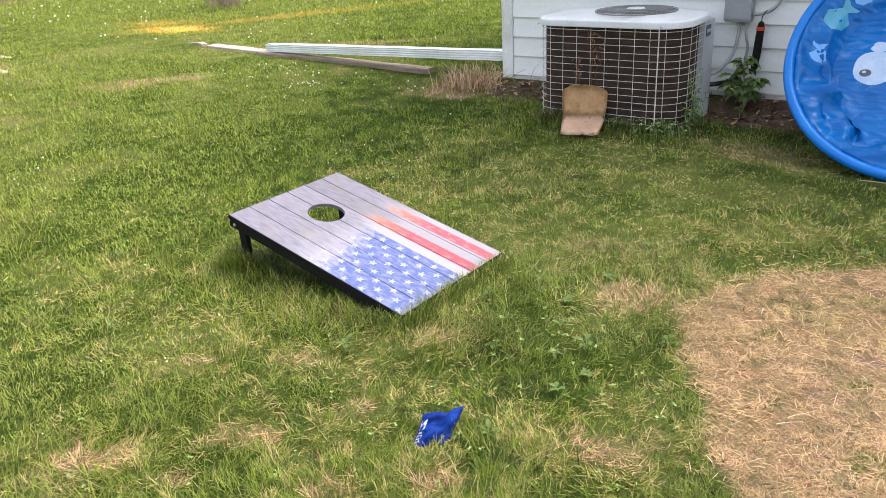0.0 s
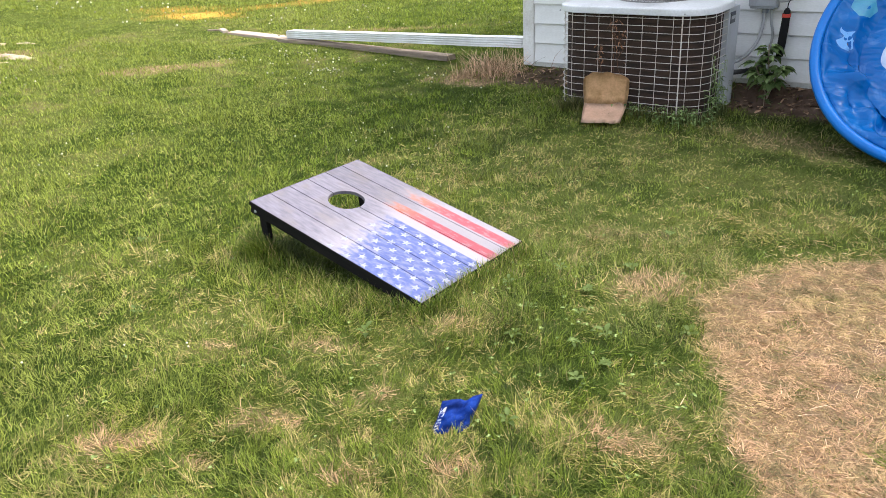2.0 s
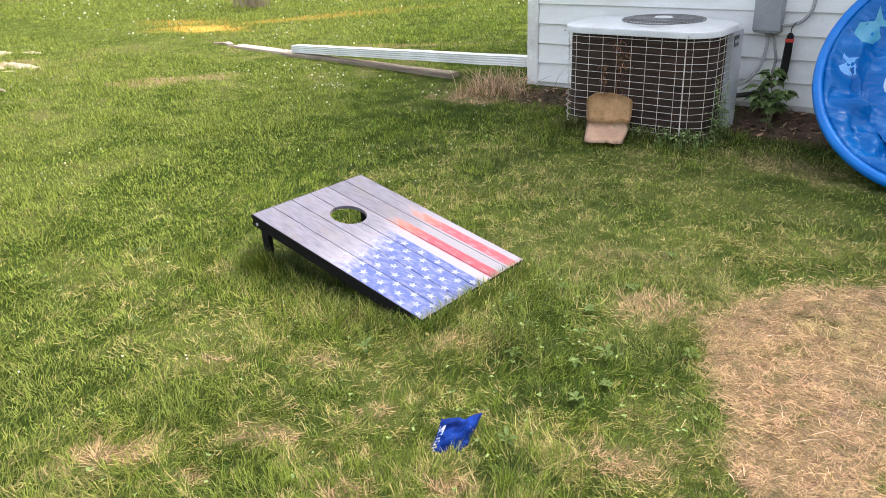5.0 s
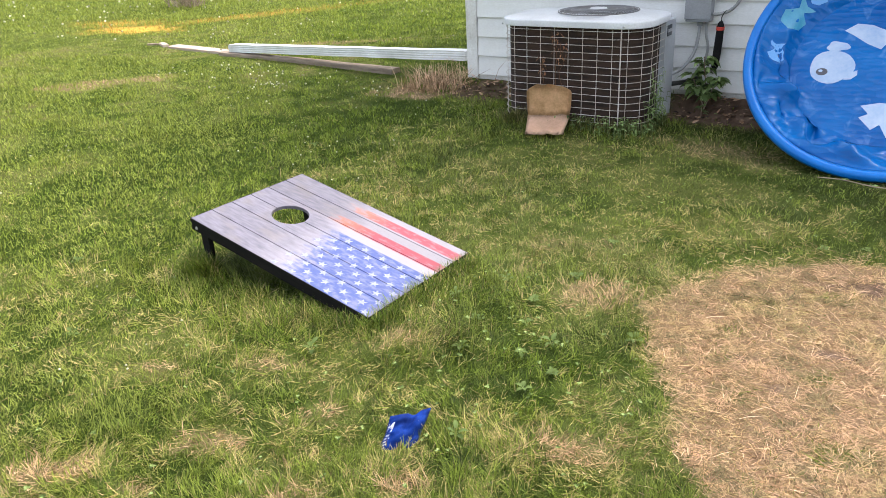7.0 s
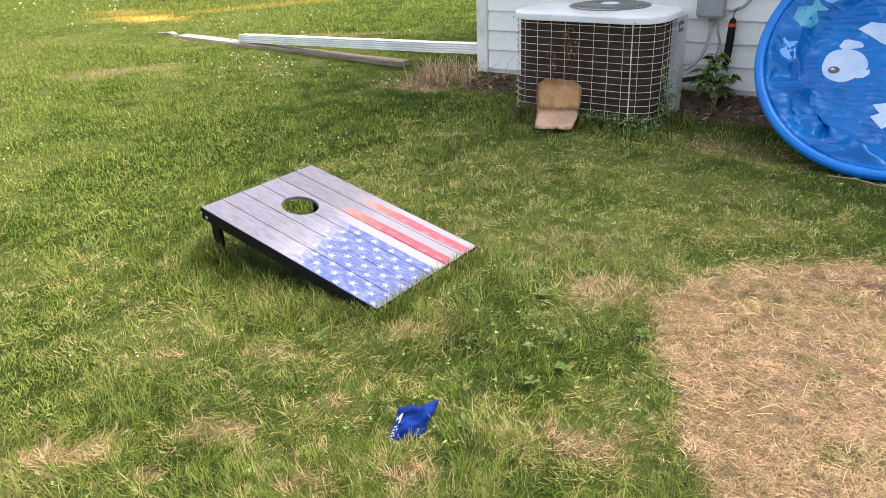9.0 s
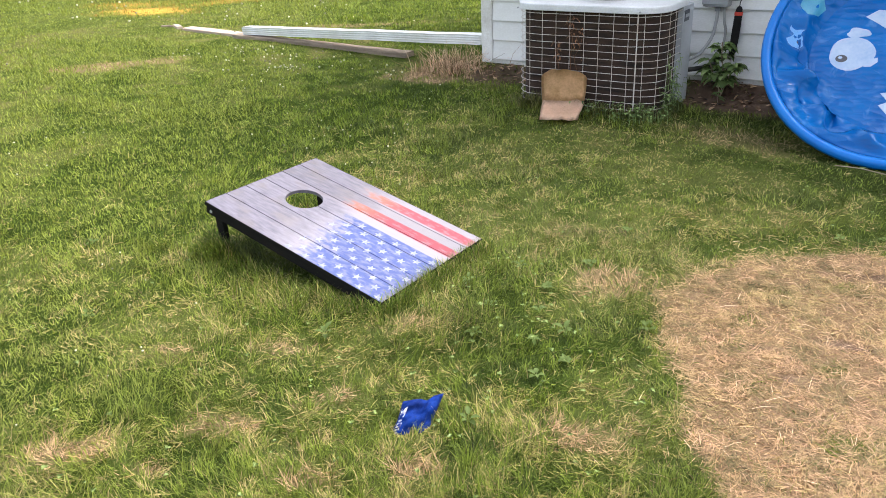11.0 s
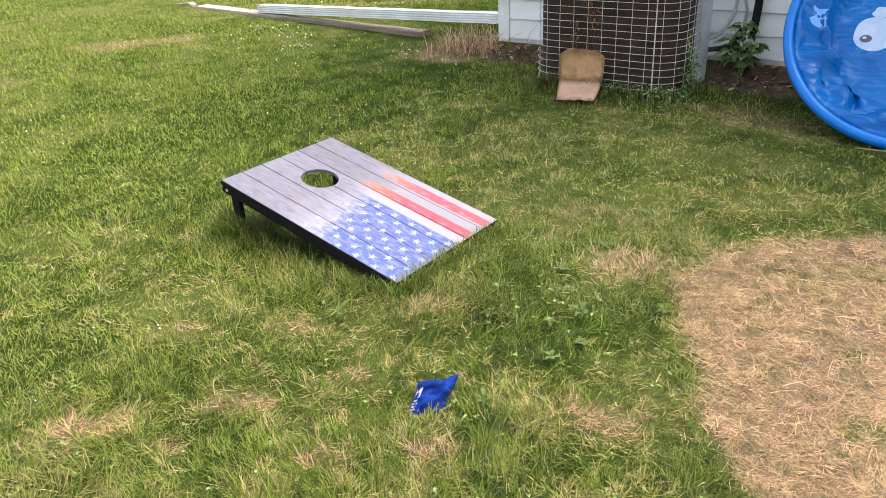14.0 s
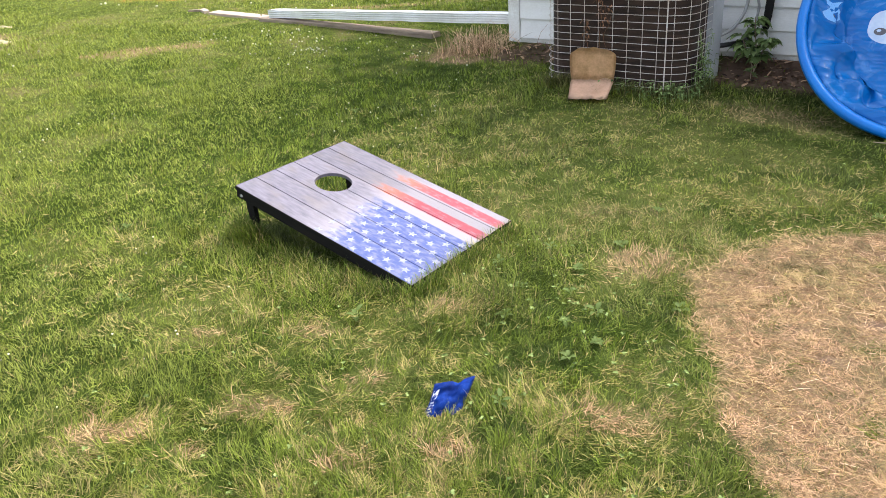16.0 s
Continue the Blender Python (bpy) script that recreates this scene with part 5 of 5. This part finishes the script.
def straw_mat(count, seed):
    """Dead blades matted flat over the round bare patch, combed into small swirls."""
    rng = np.random.default_rng(seed)
    x, y = rng.uniform(-0.75, 1.55, count), rng.uniform(1.2, 3.35, count)
    keep = (rng.random(count) < pool_patch(x, y) * (0.22 + 0.78 * step(vnoise(x, y, 0.07, 151), 0.30, 0.62))) & (rng.random(count) > 0.8 * step(bare_soil(x, y), 0.4, 0.9))
    x, y = x[keep], y[keep]
    n = len(x)
    az = 5 * math.pi * vnoise(x, y, 0.16, 152) + 0.75 * rng.standard_normal(n)
    ln, wd = 0.024 + 0.045 * rng.random(n) ** 1.5, 0.0015 * (0.6 + 0.8 * rng.random(n))
    base = ground_z(x, y) + 0.002 + 0.020 * vnoise(x, y, 0.09, 153) * rng.random(n)
    tilt = np.abs(0.16 * rng.standard_normal(n))
    curl = 0.5 * rng.standard_normal(n)
    v = np.zeros((n, 5, 3), np.float32)
    for j, (f, ww) in enumerate(((0.0, 0.5), (0.0, -0.5), (0.55, 0.42), (0.55, -0.42), (1.0, 0.0))):
        a2 = az + curl * f
        v[:, j, 0] = x + np.cos(a2) * ln * f - np.sin(a2) * wd * ww
        v[:, j, 1] = y + np.sin(a2) * ln * f + np.cos(a2) * wd * ww
        v[:, j, 2] = base + ln * f * tilt * (1 - 0.6 * f)
    tone = 0.62 + 0.12 * vnoise(x, y, 0.16, 154) + 0.10 * vnoise(x, y, 0.035, 156) + 0.12 * rng.random(n)
    return v, tone, 0.8 * step(vnoise(x, y, 0.032, 155), 0.52, 0.76) + 0.3 * (rng.random(n) < 0.2), np.zeros(n)


def fringe(a, b, count, seed, reach=0.035, length=0.085):
    """Long upright blades along an edge that the mower cannot reach."""
    rng = np.random.default_rng(seed)
    t = rng.random(count)
    x = a[0] + (b[0] - a[0]) * t + rng.normal(0, reach, count)
    y = a[1] + (b[1] - a[1]) * t + rng.normal(0, reach, count)
    s, w, under = under_board(x, y)
    keep = ~under & ~in_box(x, y, -2.49, -1.46, 4.49, 5.12)
    x, y = x[keep], y[keep]
    n = len(x)
    ln = length * (0.5 + 0.8 * rng.random(n)) * (0.6 + 0.8 * vnoise(x, y, 0.12, 130))
    lean, az = np.abs(0.35 * rng.standard_normal(n)), 2 * math.pi * rng.random(n)
    dx, dy, wd = np.cos(az), np.sin(az), 0.0024 * (0.7 + 0.6 * rng.random(n))
    far = np.maximum(1, np.hypot(x, y) / 2.6)
    z = ground_z(x, y) - 0.004
    v = np.zeros((n, 5, 3), np.float32)
    for j, (f, ww) in enumerate(((0.0, 0.5), (0.0, -0.5), (0.55, 0.42), (0.55, -0.42), (1.0, 0.0))):
        out = ln * f * (np.sin(lean) + 0.35 * f)
        v[:, j, 0] = x + dx * out - dy * wd * ww * far
        v[:, j, 1] = y + dy * out + dx * wd * ww * far
        v[:, j, 2] = z + ln * f * np.cos(lean) * (1 - 0.2 * f)
    tone = np.where(rng.random(n) < 0.14, 0.58 + 0.15 * rng.random(n), 0.06 + 0.36 * rng.random(n))
    return v, tone, 0.6 * step(y, 2.6, 3.6) * np.ones(n), np.zeros(n)


lawn_sets += [straw_mat(110000, 105), fringe((-1.38, 1.66), (-1.355, 2.30), 1700, 111, 0.022, 0.062), fringe((-1.37, 1.645), (-2.30, 1.68), 1900, 112, 0.035, 0.060), fringe((-2.33, 1.71), (-2.19, 1.68), 2200, 113, 0.022, 0.13),
              fringe((-2.40, 4.47), (-1.50, 4.50), 2600, 114, 0.03, 0.10), fringe((-1.45, 4.55), (-1.44, 4.85), 700, 115, 0.02, 0.10)]
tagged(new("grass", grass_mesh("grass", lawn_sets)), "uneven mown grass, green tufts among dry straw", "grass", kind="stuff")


# ---- weeds, clover, dry stalks and litter ----
def leaf(bm, base, direction, length, width, droop=0.3, up=0.5, folds=4):
    """A pointed leaf from base, a ribbon with a raised fold along its middle."""
    d = Vector((direction[0], direction[1], 0)).normalized()
    side = Vector((-d.y, d.x, 0))
    prev = None
    for i in range(folds + 1):
        f = i / folds
        w = width * math.sin(math.pi * (0.12 + 0.88 * f) ** 0.8) * 0.5 if i < folds else 0.0
        c = Vector(base) + d * (length * f) + Vector((0, 0, length * (up * f - droop * f * f)))
        row = [bm.verts.new(c + side * w + Vector((0, 0, w * 0.35))), bm.verts.new(c), bm.verts.new(c - side * w + Vector((0, 0, w * 0.35)))] if w > 1e-5 else [bm.verts.new(c)]
        if prev:
            if len(row) == 3:
                bm.faces.new((prev[0], prev[1], row[1], row[0]))
                bm.faces.new((prev[1], prev[2], row[2], row[1]))
            else:
                bm.faces.new((prev[0], prev[1], row[0]))
                bm.faces.new((prev[1], prev[2], row[0]))
        prev = row
    return bm


def weed_plant(kind, seed):
    rng = random.Random(seed)
    wd = thing("weed", "broad-leaved green weed growing in the lawn", "weed", group="weeds in the lawn")
    n = rng.randint(5, 8)
    for k in range(n):
        a = 2 * math.pi * k / n + rng.uniform(-0.4, 0.4)
        bm = bmesh.new()
        h = rng.uniform(0.02, 0.055) if kind else rng.uniform(0.004, 0.015)
        stem = Vector((0.012 * math.cos(a), 0.012 * math.sin(a), h))
        leaf(bm, stem, (math.cos(a), math.sin(a)), rng.uniform(0.035, 0.055), rng.uniform(0.022, 0.034), rng.uniform(0.3, 0.7), rng.uniform(0.4, 0.9))
        tube([(0, 0, 0), stem * 0.6, stem], 0.0012, 4, bm=bm)
        part("leaf", bm, weed_mat, wd, smooth=True)
    return wd


rng = random.Random(11)
makers = [weed_plant(k % 2, 200 + k) for k in range(4)]
weed_spots = [(-1.092, 1.883), (-0.84, 1.341), (-0.945, 2.361), (-0.868, 1.767), (-1.05, 1.70), (-0.93, 1.93), (-0.99, 2.10), (-1.14, 2.18), (-0.78, 1.62), (-0.80, 1.86), (-0.74, 1.73), (-1.24, 1.98),
              (-0.60, 2.05), (-1.45, 1.45), (-2.42, 3.50), (-0.20, 3.10), (-0.05, 3.18), (-1.66, 4.33), (-1.55, 4.40), (-1.42, 4.52), (-2.9, 1.55), (-2.3, 1.15), (-0.95, 2.75), (-3.2, 3.4)]
for i, (x, y) in enumerate(weed_spots):
    sc = rng.uniform(0.4, 0.62)
    m = pose(x, y, float(ground_z(x, y)) + 0.012, rng.uniform(-8, 8), rng.uniform(-8, 8), rng.uniform(0, 360))
    if i < len(makers):
        makers[i].matrix_basis = m
        makers[i].scale = (sc, sc, sc)
    else:
        copy_thing(makers[i % 4], m).scale = (sc, sc, sc)


def scatter(name, label, category, count, where, make, mat, seed):
    """Many small pieces in one mesh."""
    rg = random.Random(seed)
    bm = bmesh.new()
    for _ in range(count):
        x, y = where(rg)
        make(bm, rg, x, y, float(ground_z(x, y)))
    me = mesh_of(bm, name)
    me.materials.append(mat)
    return tagged(new(name, me), label, category, kind="stuff")


def clover_leaf(bm, rg, x, y, z):
    h = rg.uniform(0.018, 0.045)
    a0 = rg.uniform(0, 6.28)
    s = rg.uniform(0.006, 0.011) * max(1, math.hypot(x, y) / 4)
    for k in range(3):
        leaf(bm, (x, y, z + h), (math.cos(a0 + k * 2.09), math.sin(a0 + k * 2.09)), s, s * 0.95, 0.1, rg.uniform(0, 0.4), 2)


def clover_head(bm, rg, x, y, z):
    r = rg.uniform(0.0024, 0.0042) * max(1, math.hypot(x, y) / 2.9)
    bmesh.ops.create_icosphere(bm, subdivisions=1, radius=r, matrix=Matrix.Translation((x, y, z + rg.uniform(0.035, 0.06))) @ Matrix.Diagonal((1, 1, 0.85, 1)))


def lawn_place(rg):
    a, r = radians(rg.uniform(90, 178)), 1.3 * (9.0 / 1.3) ** rg.random()
    return 0.08 + r * math.cos(a), -0.05 + r * math.sin(a)


def free_place(rg):
    while True:
        x, y = lawn_place(rg)
        if y < 5.2 and pool_patch(x, y) < 0.4 and not under_board(x, y)[2] and not (-2.5 < x < -1.4 and y > 4.45):
            return x, y


def lush_place(rg):
    return rg.gauss(-0.98, 0.20), rg.gauss(1.85, 0.32)


def left_place(rg):
    while True:
        x, y = rg.uniform(-8.0, -1.5), rg.uniform(0.5, 5.4)
        if vnoise(x, y, 1.1, 120) > 0.62 and y > -0.35 * x - 0.2 - 1.0 and not under_board(x, y)[2] and not (x > -2.6 and y > 4.3):
            return x, y


scatter("clover_leaves", "scattered clover leaves in the grass", "clover", 300, free_place, clover_leaf, weed_mat, 1)
lush = [p for p in (lush_place(random.Random(500 + k)) for k in range(80)) if not under_board(*p)[2] and pool_patch(*p) < 0.3]
scatter("clover_patch", "dense patch of clover beside the board", "clover", len(lush), lambda rg, it=iter(lush): next(it), clover_leaf, weed_mat, 2)
scatter("clover_flowers", "small white clover flowers dotted over the lawn", "clover", 170, left_place, clover_head, clover_mat, 3)

scatter("clover_flower_clump", "bunch of white clover flowers in the lawn", "clover", 26, lambda rg: (rg.gauss(-4.85, 0.07), rg.gauss(4.63, 0.10)), clover_head, clover_mat, 12)
scatter("clover_flower_drift", "drift of white clover flowers near the downspout", "clover", 40, lambda rg: (rg.gauss(-5.6, 0.5), rg.gauss(4.85, 0.30)), clover_head, clover_mat, 13)


scatter("far_clover_flowers", "white and yellow flower heads over the far lawn", "clover", 190, lambda rg: (rg.uniform(-17.0, -4.6), rg.uniform(5.9, 12.0)), clover_head, clover_mat, 14)


def litter_piece(bm, rg, x, y, z):
    leaf(bm, (x, y, z + rg.uniform(0.004, 0.02)), (rg.uniform(-1, 1), rg.uniform(-1, 1) + 0.01), rg.uniform(0.025, 0.06), rg.uniform(0.012, 0.035), rg.uniform(0.0, 0.5), rg.uniform(0, 0.5), 3)


def wall_place(rg):
    return rg.uniform(-1.5, 0.9), 5.27 - abs(rg.gauss(0, 0.20))


scatter("leaf_litter", "dead brown leaves on damp soil along the foundation", "leaf litter", 520, wall_place, litter_piece, litter_mat, 4)


def corner_place(rg):
    return rg.gauss(-2.9, 0.22), 5.25 - abs(rg.gauss(0, 0.12))


scatter("corner_litter", "dead stems and leaves at the house corner", "leaf litter", 120, corner_place, litter_piece, litter_mat, 5)


def stalk(bm, rg, x, y, z, h=(0.10, 0.30), spread=0.10, r=0.0016):
    hh = rg.uniform(*h)
    dx, dy = rg.gauss(0, spread), rg.gauss(0, spread)
    tube([(x, y, z), (x + dx * 0.35, y + dy * 0.35, z + hh * 0.55), (x + dx, y + dy, z + hh)], [r, r * 0.8, r * 0.3], 3, bm=bm, caps=False)


scatter("dry_grass_tuft", "tuft of tall rust-brown dead grass by the downspout", "dry grass", 330, lambda rg: (rg.gauss(-3.42, 0.16), 5.18 + rg.gauss(0, 0.09)), lambda bm, rg, x, y, z: stalk(bm, rg, x, y, z, (0.06, 0.22), 0.09, 0.0022), drystalk_mat, 6)
scatter("dry_straw", "loose straw lying over the dead round patch", "straw", 1100, lambda rg: (0.4 + 1.0 * math.sqrt(rg.random()) * math.cos(radians(rg.uniform(95, 275))), 2.24 + 0.93 * math.sqrt(rg.random()) * math.sin(radians(rg.uniform(0, 360)))), lambda bm, rg, x, y, z: stalk(bm, rg, x, y, z + 0.008, (0.002, 0.02), 0.028, 0.0009), drystalk_mat, 7)


def vine(x, seed, top, n=9):
    """A dead vine climbing the grille, with curled leaves at its head."""
    rg = random.Random(seed)
    vn = thing("dead_vine", "rusty dead vine climbing the wire grille", "vine", group="vines on the unit")
    pts = [(x + rg.uniform(-0.02, 0.02), 4.485 - 0.004 * k, 0.02 + (top - 0.02) * k / n) for k in range(n + 1)]
    part("stem", tube(curve_pts(pts, 3), 0.0016, 4), vine_mat, vn)
    bm = bmesh.new()
    for k in range(26):
        z = top - abs(rg.gauss(0, 0.09))
        leaf(bm, (x + rg.gauss(0, 0.018), 4.475, max(0.05, z)), (rg.uniform(-1, 1), -abs(rg.uniform(0.1, 0.6))), rg.uniform(0.012, 0.030), rg.uniform(0.005, 0.010), 0.9, 0.1, 3)
    part("dry_leaves", bm, vine_mat, vn)


vine(-2.03, 1, 0.61)
vine(-2.12, 2, 0.45)
vine(-1.98, 3, 0.54)


def creeping_stem(pts, radius, label):
    cs = thing("creeping_stem", label, "stem", group="stems under the pool")
    part("stem", tube(curve_pts([(x, y, float(ground_z(x, y)) + h) for x, y, h in pts], 5), radius, 5), twig_mat, cs, smooth=True)
    bm = bmesh.new()
    r2 = random.Random(len(pts) + int(1000 * radius))
    for x, y, h in pts[1:]:
        for _ in range(3):
            a = r2.uniform(0, 6.28)
            leaf(bm, (x, y, float(ground_z(x, y)) + h), (math.cos(a), math.sin(a)), r2.uniform(0.02, 0.04), r2.uniform(0.010, 0.02), 0.5, 0.5, 3)
    part("leaves", bm, sapling_mat, cs)


creeping_stem([(-0.36, 3.98, 0.03), (-0.24, 3.95, 0.04), (-0.10, 3.93, 0.035), (0.04, 3.93, 0.04), (0.18, 3.92, 0.03)], 0.0026, "long brown runner lying beside the pool's rim")
creeping_stem([(-0.02, 3.97, 0.03), (0.00, 3.92, 0.06), (0.04, 3.85, 0.06), (0.06, 3.78, 0.03)], 0.002, "thin brown stem arching out beside the pool")
creeping_stem([(0.06, 3.97, 0.03), (0.12, 3.93, 0.08), (0.20, 3.87, 0.10), (0.30, 3.83, 0.06)], 0.002, "thin leafy stem arching out beside the pool")


# ---- sapling by the wall ----
def sapling():
    rg = random.Random(5)
    sp = thing("sapling", "young green sapling with broad lobed leaves against the siding", "sapling", at=pose(-1.25, 5.14, 0.0))
    stems = [[(0, 0, 0), (0.01, 0, 0.14), (-0.015, 0.01, 0.28), (-0.02, 0.0, 0.38)], [(0, 0, 0.02), (0.04, -0.01, 0.14), (0.075, -0.02, 0.25)], [(0, 0, 0.05), (-0.05, -0.02, 0.17), (-0.09, -0.02, 0.27)]]
    for s in stems:
        part("stem", tube(curve_pts(s, 5), [0.004] * (len(s) * 5 - 4), 5), twig_mat, sp)
    spots = []
    for s in stems:
        for _ in range(20):
            f = 0.30 + 0.65 * rg.random()
            k = min(int(f * (len(s) - 1)), len(s) - 2)
            g = f * (len(s) - 1) - k
            spots.append(Vector(s[k]).lerp(Vector(s[k + 1]), g))
    for p in spots:
        a = rg.uniform(0, 6.28)
        size = rg.uniform(0.052, 0.092)
        bm = bmesh.new()
        c, q = math.cos(a), math.sin(a)
        tip = p + Vector((0.025 * c, 0.025 * q, 0.012))
        for da, l in ((0, 1.0), (0.85, 0.75), (-0.85, 0.75)):
            leaf(bm, tip, (math.cos(a + da), math.sin(a + da)), size * l, size * 0.80 * l, rg.uniform(0.4, 0.9), rg.uniform(-0.1, 0.5), 4)
        part("leaf", bm, sapling_mat, sp, smooth=True)


sapling()
small = thing("sapling", "small green seedling in the leaf litter by the wall", "sapling", at=pose(-1.22, 4.98, 0.01))
rg = random.Random(9)
for k in range(9):
    bm = bmesh.new()
    a = k * 0.7 + rg.uniform(-0.2, 0.2)
    leaf(bm, (0.01 * math.cos(a), 0.01 * math.sin(a), 0.03 + 0.008 * k), (math.cos(a), math.sin(a)), rg.uniform(0.03, 0.05), 0.028, 0.6, 0.4)
    part("leaf", bm, sapling_mat, small, smooth=True)
part("stem", tube([(0, 0, 0), (0, 0, 0.10)], 0.002, 4), twig_mat, small)


def tall_weed(bm, rg, x, y, z):
    a = rg.uniform(0, 6.28)
    h = rg.uniform(0.02, 0.10)
    leaf(bm, (x, y, z + h), (math.cos(a), math.sin(a)), rg.uniform(0.02, 0.04), rg.uniform(0.010, 0.02), 0.6, 0.3, 3)
    tube([(x, y, z), (x, y, z + h)], 0.001, 3, bm=bm, caps=False)


scatter("weeds_at_unit", "green weeds growing up round the foot of the unit", "weeds", 170, lambda rg: (rg.choice((rg.uniform(-2.0, -1.5), rg.gauss(-1.50, 0.06))), 4.45 + rg.gauss(0, 0.05)), tall_weed, sapling_mat, 8)
scatter("weeds_beside_unit", "green vine and weeds beside the service panel", "weeds", 120, lambda rg: (rg.gauss(-1.43, 0.025), rg.gauss(4.68, 0.08)), lambda bm, rg, x, y, z: tall_weed(bm, rg, x, y, z + 0.30 * rg.random() ** 2), sapling_mat, 9)


# ---- far edge of the lawn ----
def brush_pile(x, y, r, h, n, seed, label):
    rg = random.Random(seed)
    bp = thing("dead_bush", label, "bush", at=pose(x, y, 0))
    for _ in range(n):
        a = rg.uniform(0, 6.28)
        b0 = Vector((rg.gauss(0, r * 0.35), rg.gauss(0, r * 0.35), 0))
        tip = b0 + Vector((math.cos(a) * rg.uniform(0.2, 1) * r, math.sin(a) * rg.uniform(0.2, 1) * r, rg.uniform(0.35, 1.0) * h))
        mid = b0.lerp(tip, 0.5) + Vector((rg.gauss(0, 0.05), rg.gauss(0, 0.05), 0.06))
        bm = tube([b0, mid, tip], [0.010, 0.007, 0.003], 4)
        for _ in range(4):
            f = rg.uniform(0.3, 0.95)
            s0 = mid.lerp(tip, f)
            tube([s0, s0 + Vector((rg.gauss(0, 0.13), rg.gauss(0, 0.13), rg.uniform(0.02, 0.22)))], [0.005, 0.002], 3, bm=bm)
        part("branch", bm, twig_mat, bp)


brush_pile(-11.75, 9.45, 0.45, 0.7, 70, 31, "grey-brown dead bush standing in the lawn")


def heap(name, label, category, x, y, rx, ry, h, turn, mat, seed):
    """A low mound with an uneven skin."""
    bm = bmesh.new()
    bmesh.ops.create_grid(bm, x_segments=40, y_segments=30, size=1.0)
    for v in bm.verts:
        q = math.hypot(v.co.x, v.co.y)
        z = h * max(0.0, 1 - q * q) * max(0.0, 0.5 + 1.6 * noise.noise(Vector((v.co.x * 2.5, v.co.y * 2.5, seed))) + 0.6 * noise.noise(Vector((v.co.x * 8, v.co.y * 8, seed)))) - 0.02
        v.co = Vector((v.co.x * rx, v.co.y * ry, z))
    ob = new(name, mesh_of(bm, name))
    ob.data.materials.append(mat)
    ob.matrix_basis = pose(x, y, 0, 0, 0, turn)
    return tagged(ob, label, category)


heap("sand_spill", "pale sand spilled on the lawn beside the play box", "sand", -10.3, 4.25, 0.75, 0.40, 0.055, 15, sand_mat, 1)
heap("sand_spill", "thin streak of tan sand on the lawn beside the play box", "sand", -9.25, 3.80, 0.55, 0.34, 0.05, 20, sand_mat, 2)
stick = thing("stick", "pale broken stick lying in the grass", "stick")
part("shaft", tube([(-7.80, 3.01, 0.045), (-7.64, 3.03, 0.052), (-7.48, 3.035, 0.045)], 0.010, 6), palewood_mat, stick)
heap("mulch_bed", "dark brown mulched flower bed at the edge of the lawn", "flower bed", -23.2, 10.0, 2.1, 3.6, 0.35, 28, bark_mat, 3)
rg = random.Random(77)
for k in range(9):
    a = rg.uniform(0, 1)
    bm = bmesh.new()
    bmesh.ops.create_icosphere(bm, subdivisions=2, radius=rg.uniform(0.10, 0.22))
    for v in bm.verts:
        v.co *= 1 + 0.35 * noise.noise(v.co * 6 + Vector((k, 0, 0)))
        v.co.z *= 0.65
    rock = new("bed_stone", mesh_of(bm, "bed_stone"))
    rock.data.materials.append(rock_mat)
    rock.matrix_basis = pose(-22.4 + 2.6 * a + rg.gauss(0, 0.15), 7.4 + 4.6 * a + rg.gauss(0, 0.2), 0.05, 0, 0, rg.uniform(0, 360))
    tagged(rock, "grey fieldstone edging the mulched flower bed", "stone", group="stones of the flower bed")


def bed_plant(x, y, seed):
    r2 = random.Random(seed)
    bp = thing("perennial", "clump of green perennial leaves in the flower bed", "plant", at=pose(x, y, 0.1), group="plants in the flower bed")
    bm = bmesh.new()
    for _ in range(60):
        a = r2.uniform(0, 6.28)
        leaf(bm, (r2.gauss(0, 0.10), r2.gauss(0, 0.10), r2.uniform(0.0, 0.25)), (math.cos(a), math.sin(a)), r2.uniform(0.12, 0.28), r2.uniform(0.03, 0.07), 0.6, r2.uniform(0.5, 1.4), 4)
    part("foliage", bm, weed_mat, bp)


for k in range(10):
    bed_plant(-23.0 + 0.33 * k * 0.9 + rg.gauss(0, 0.3), 7.8 + 0.55 * k + rg.gauss(0, 0.2), 300 + k)
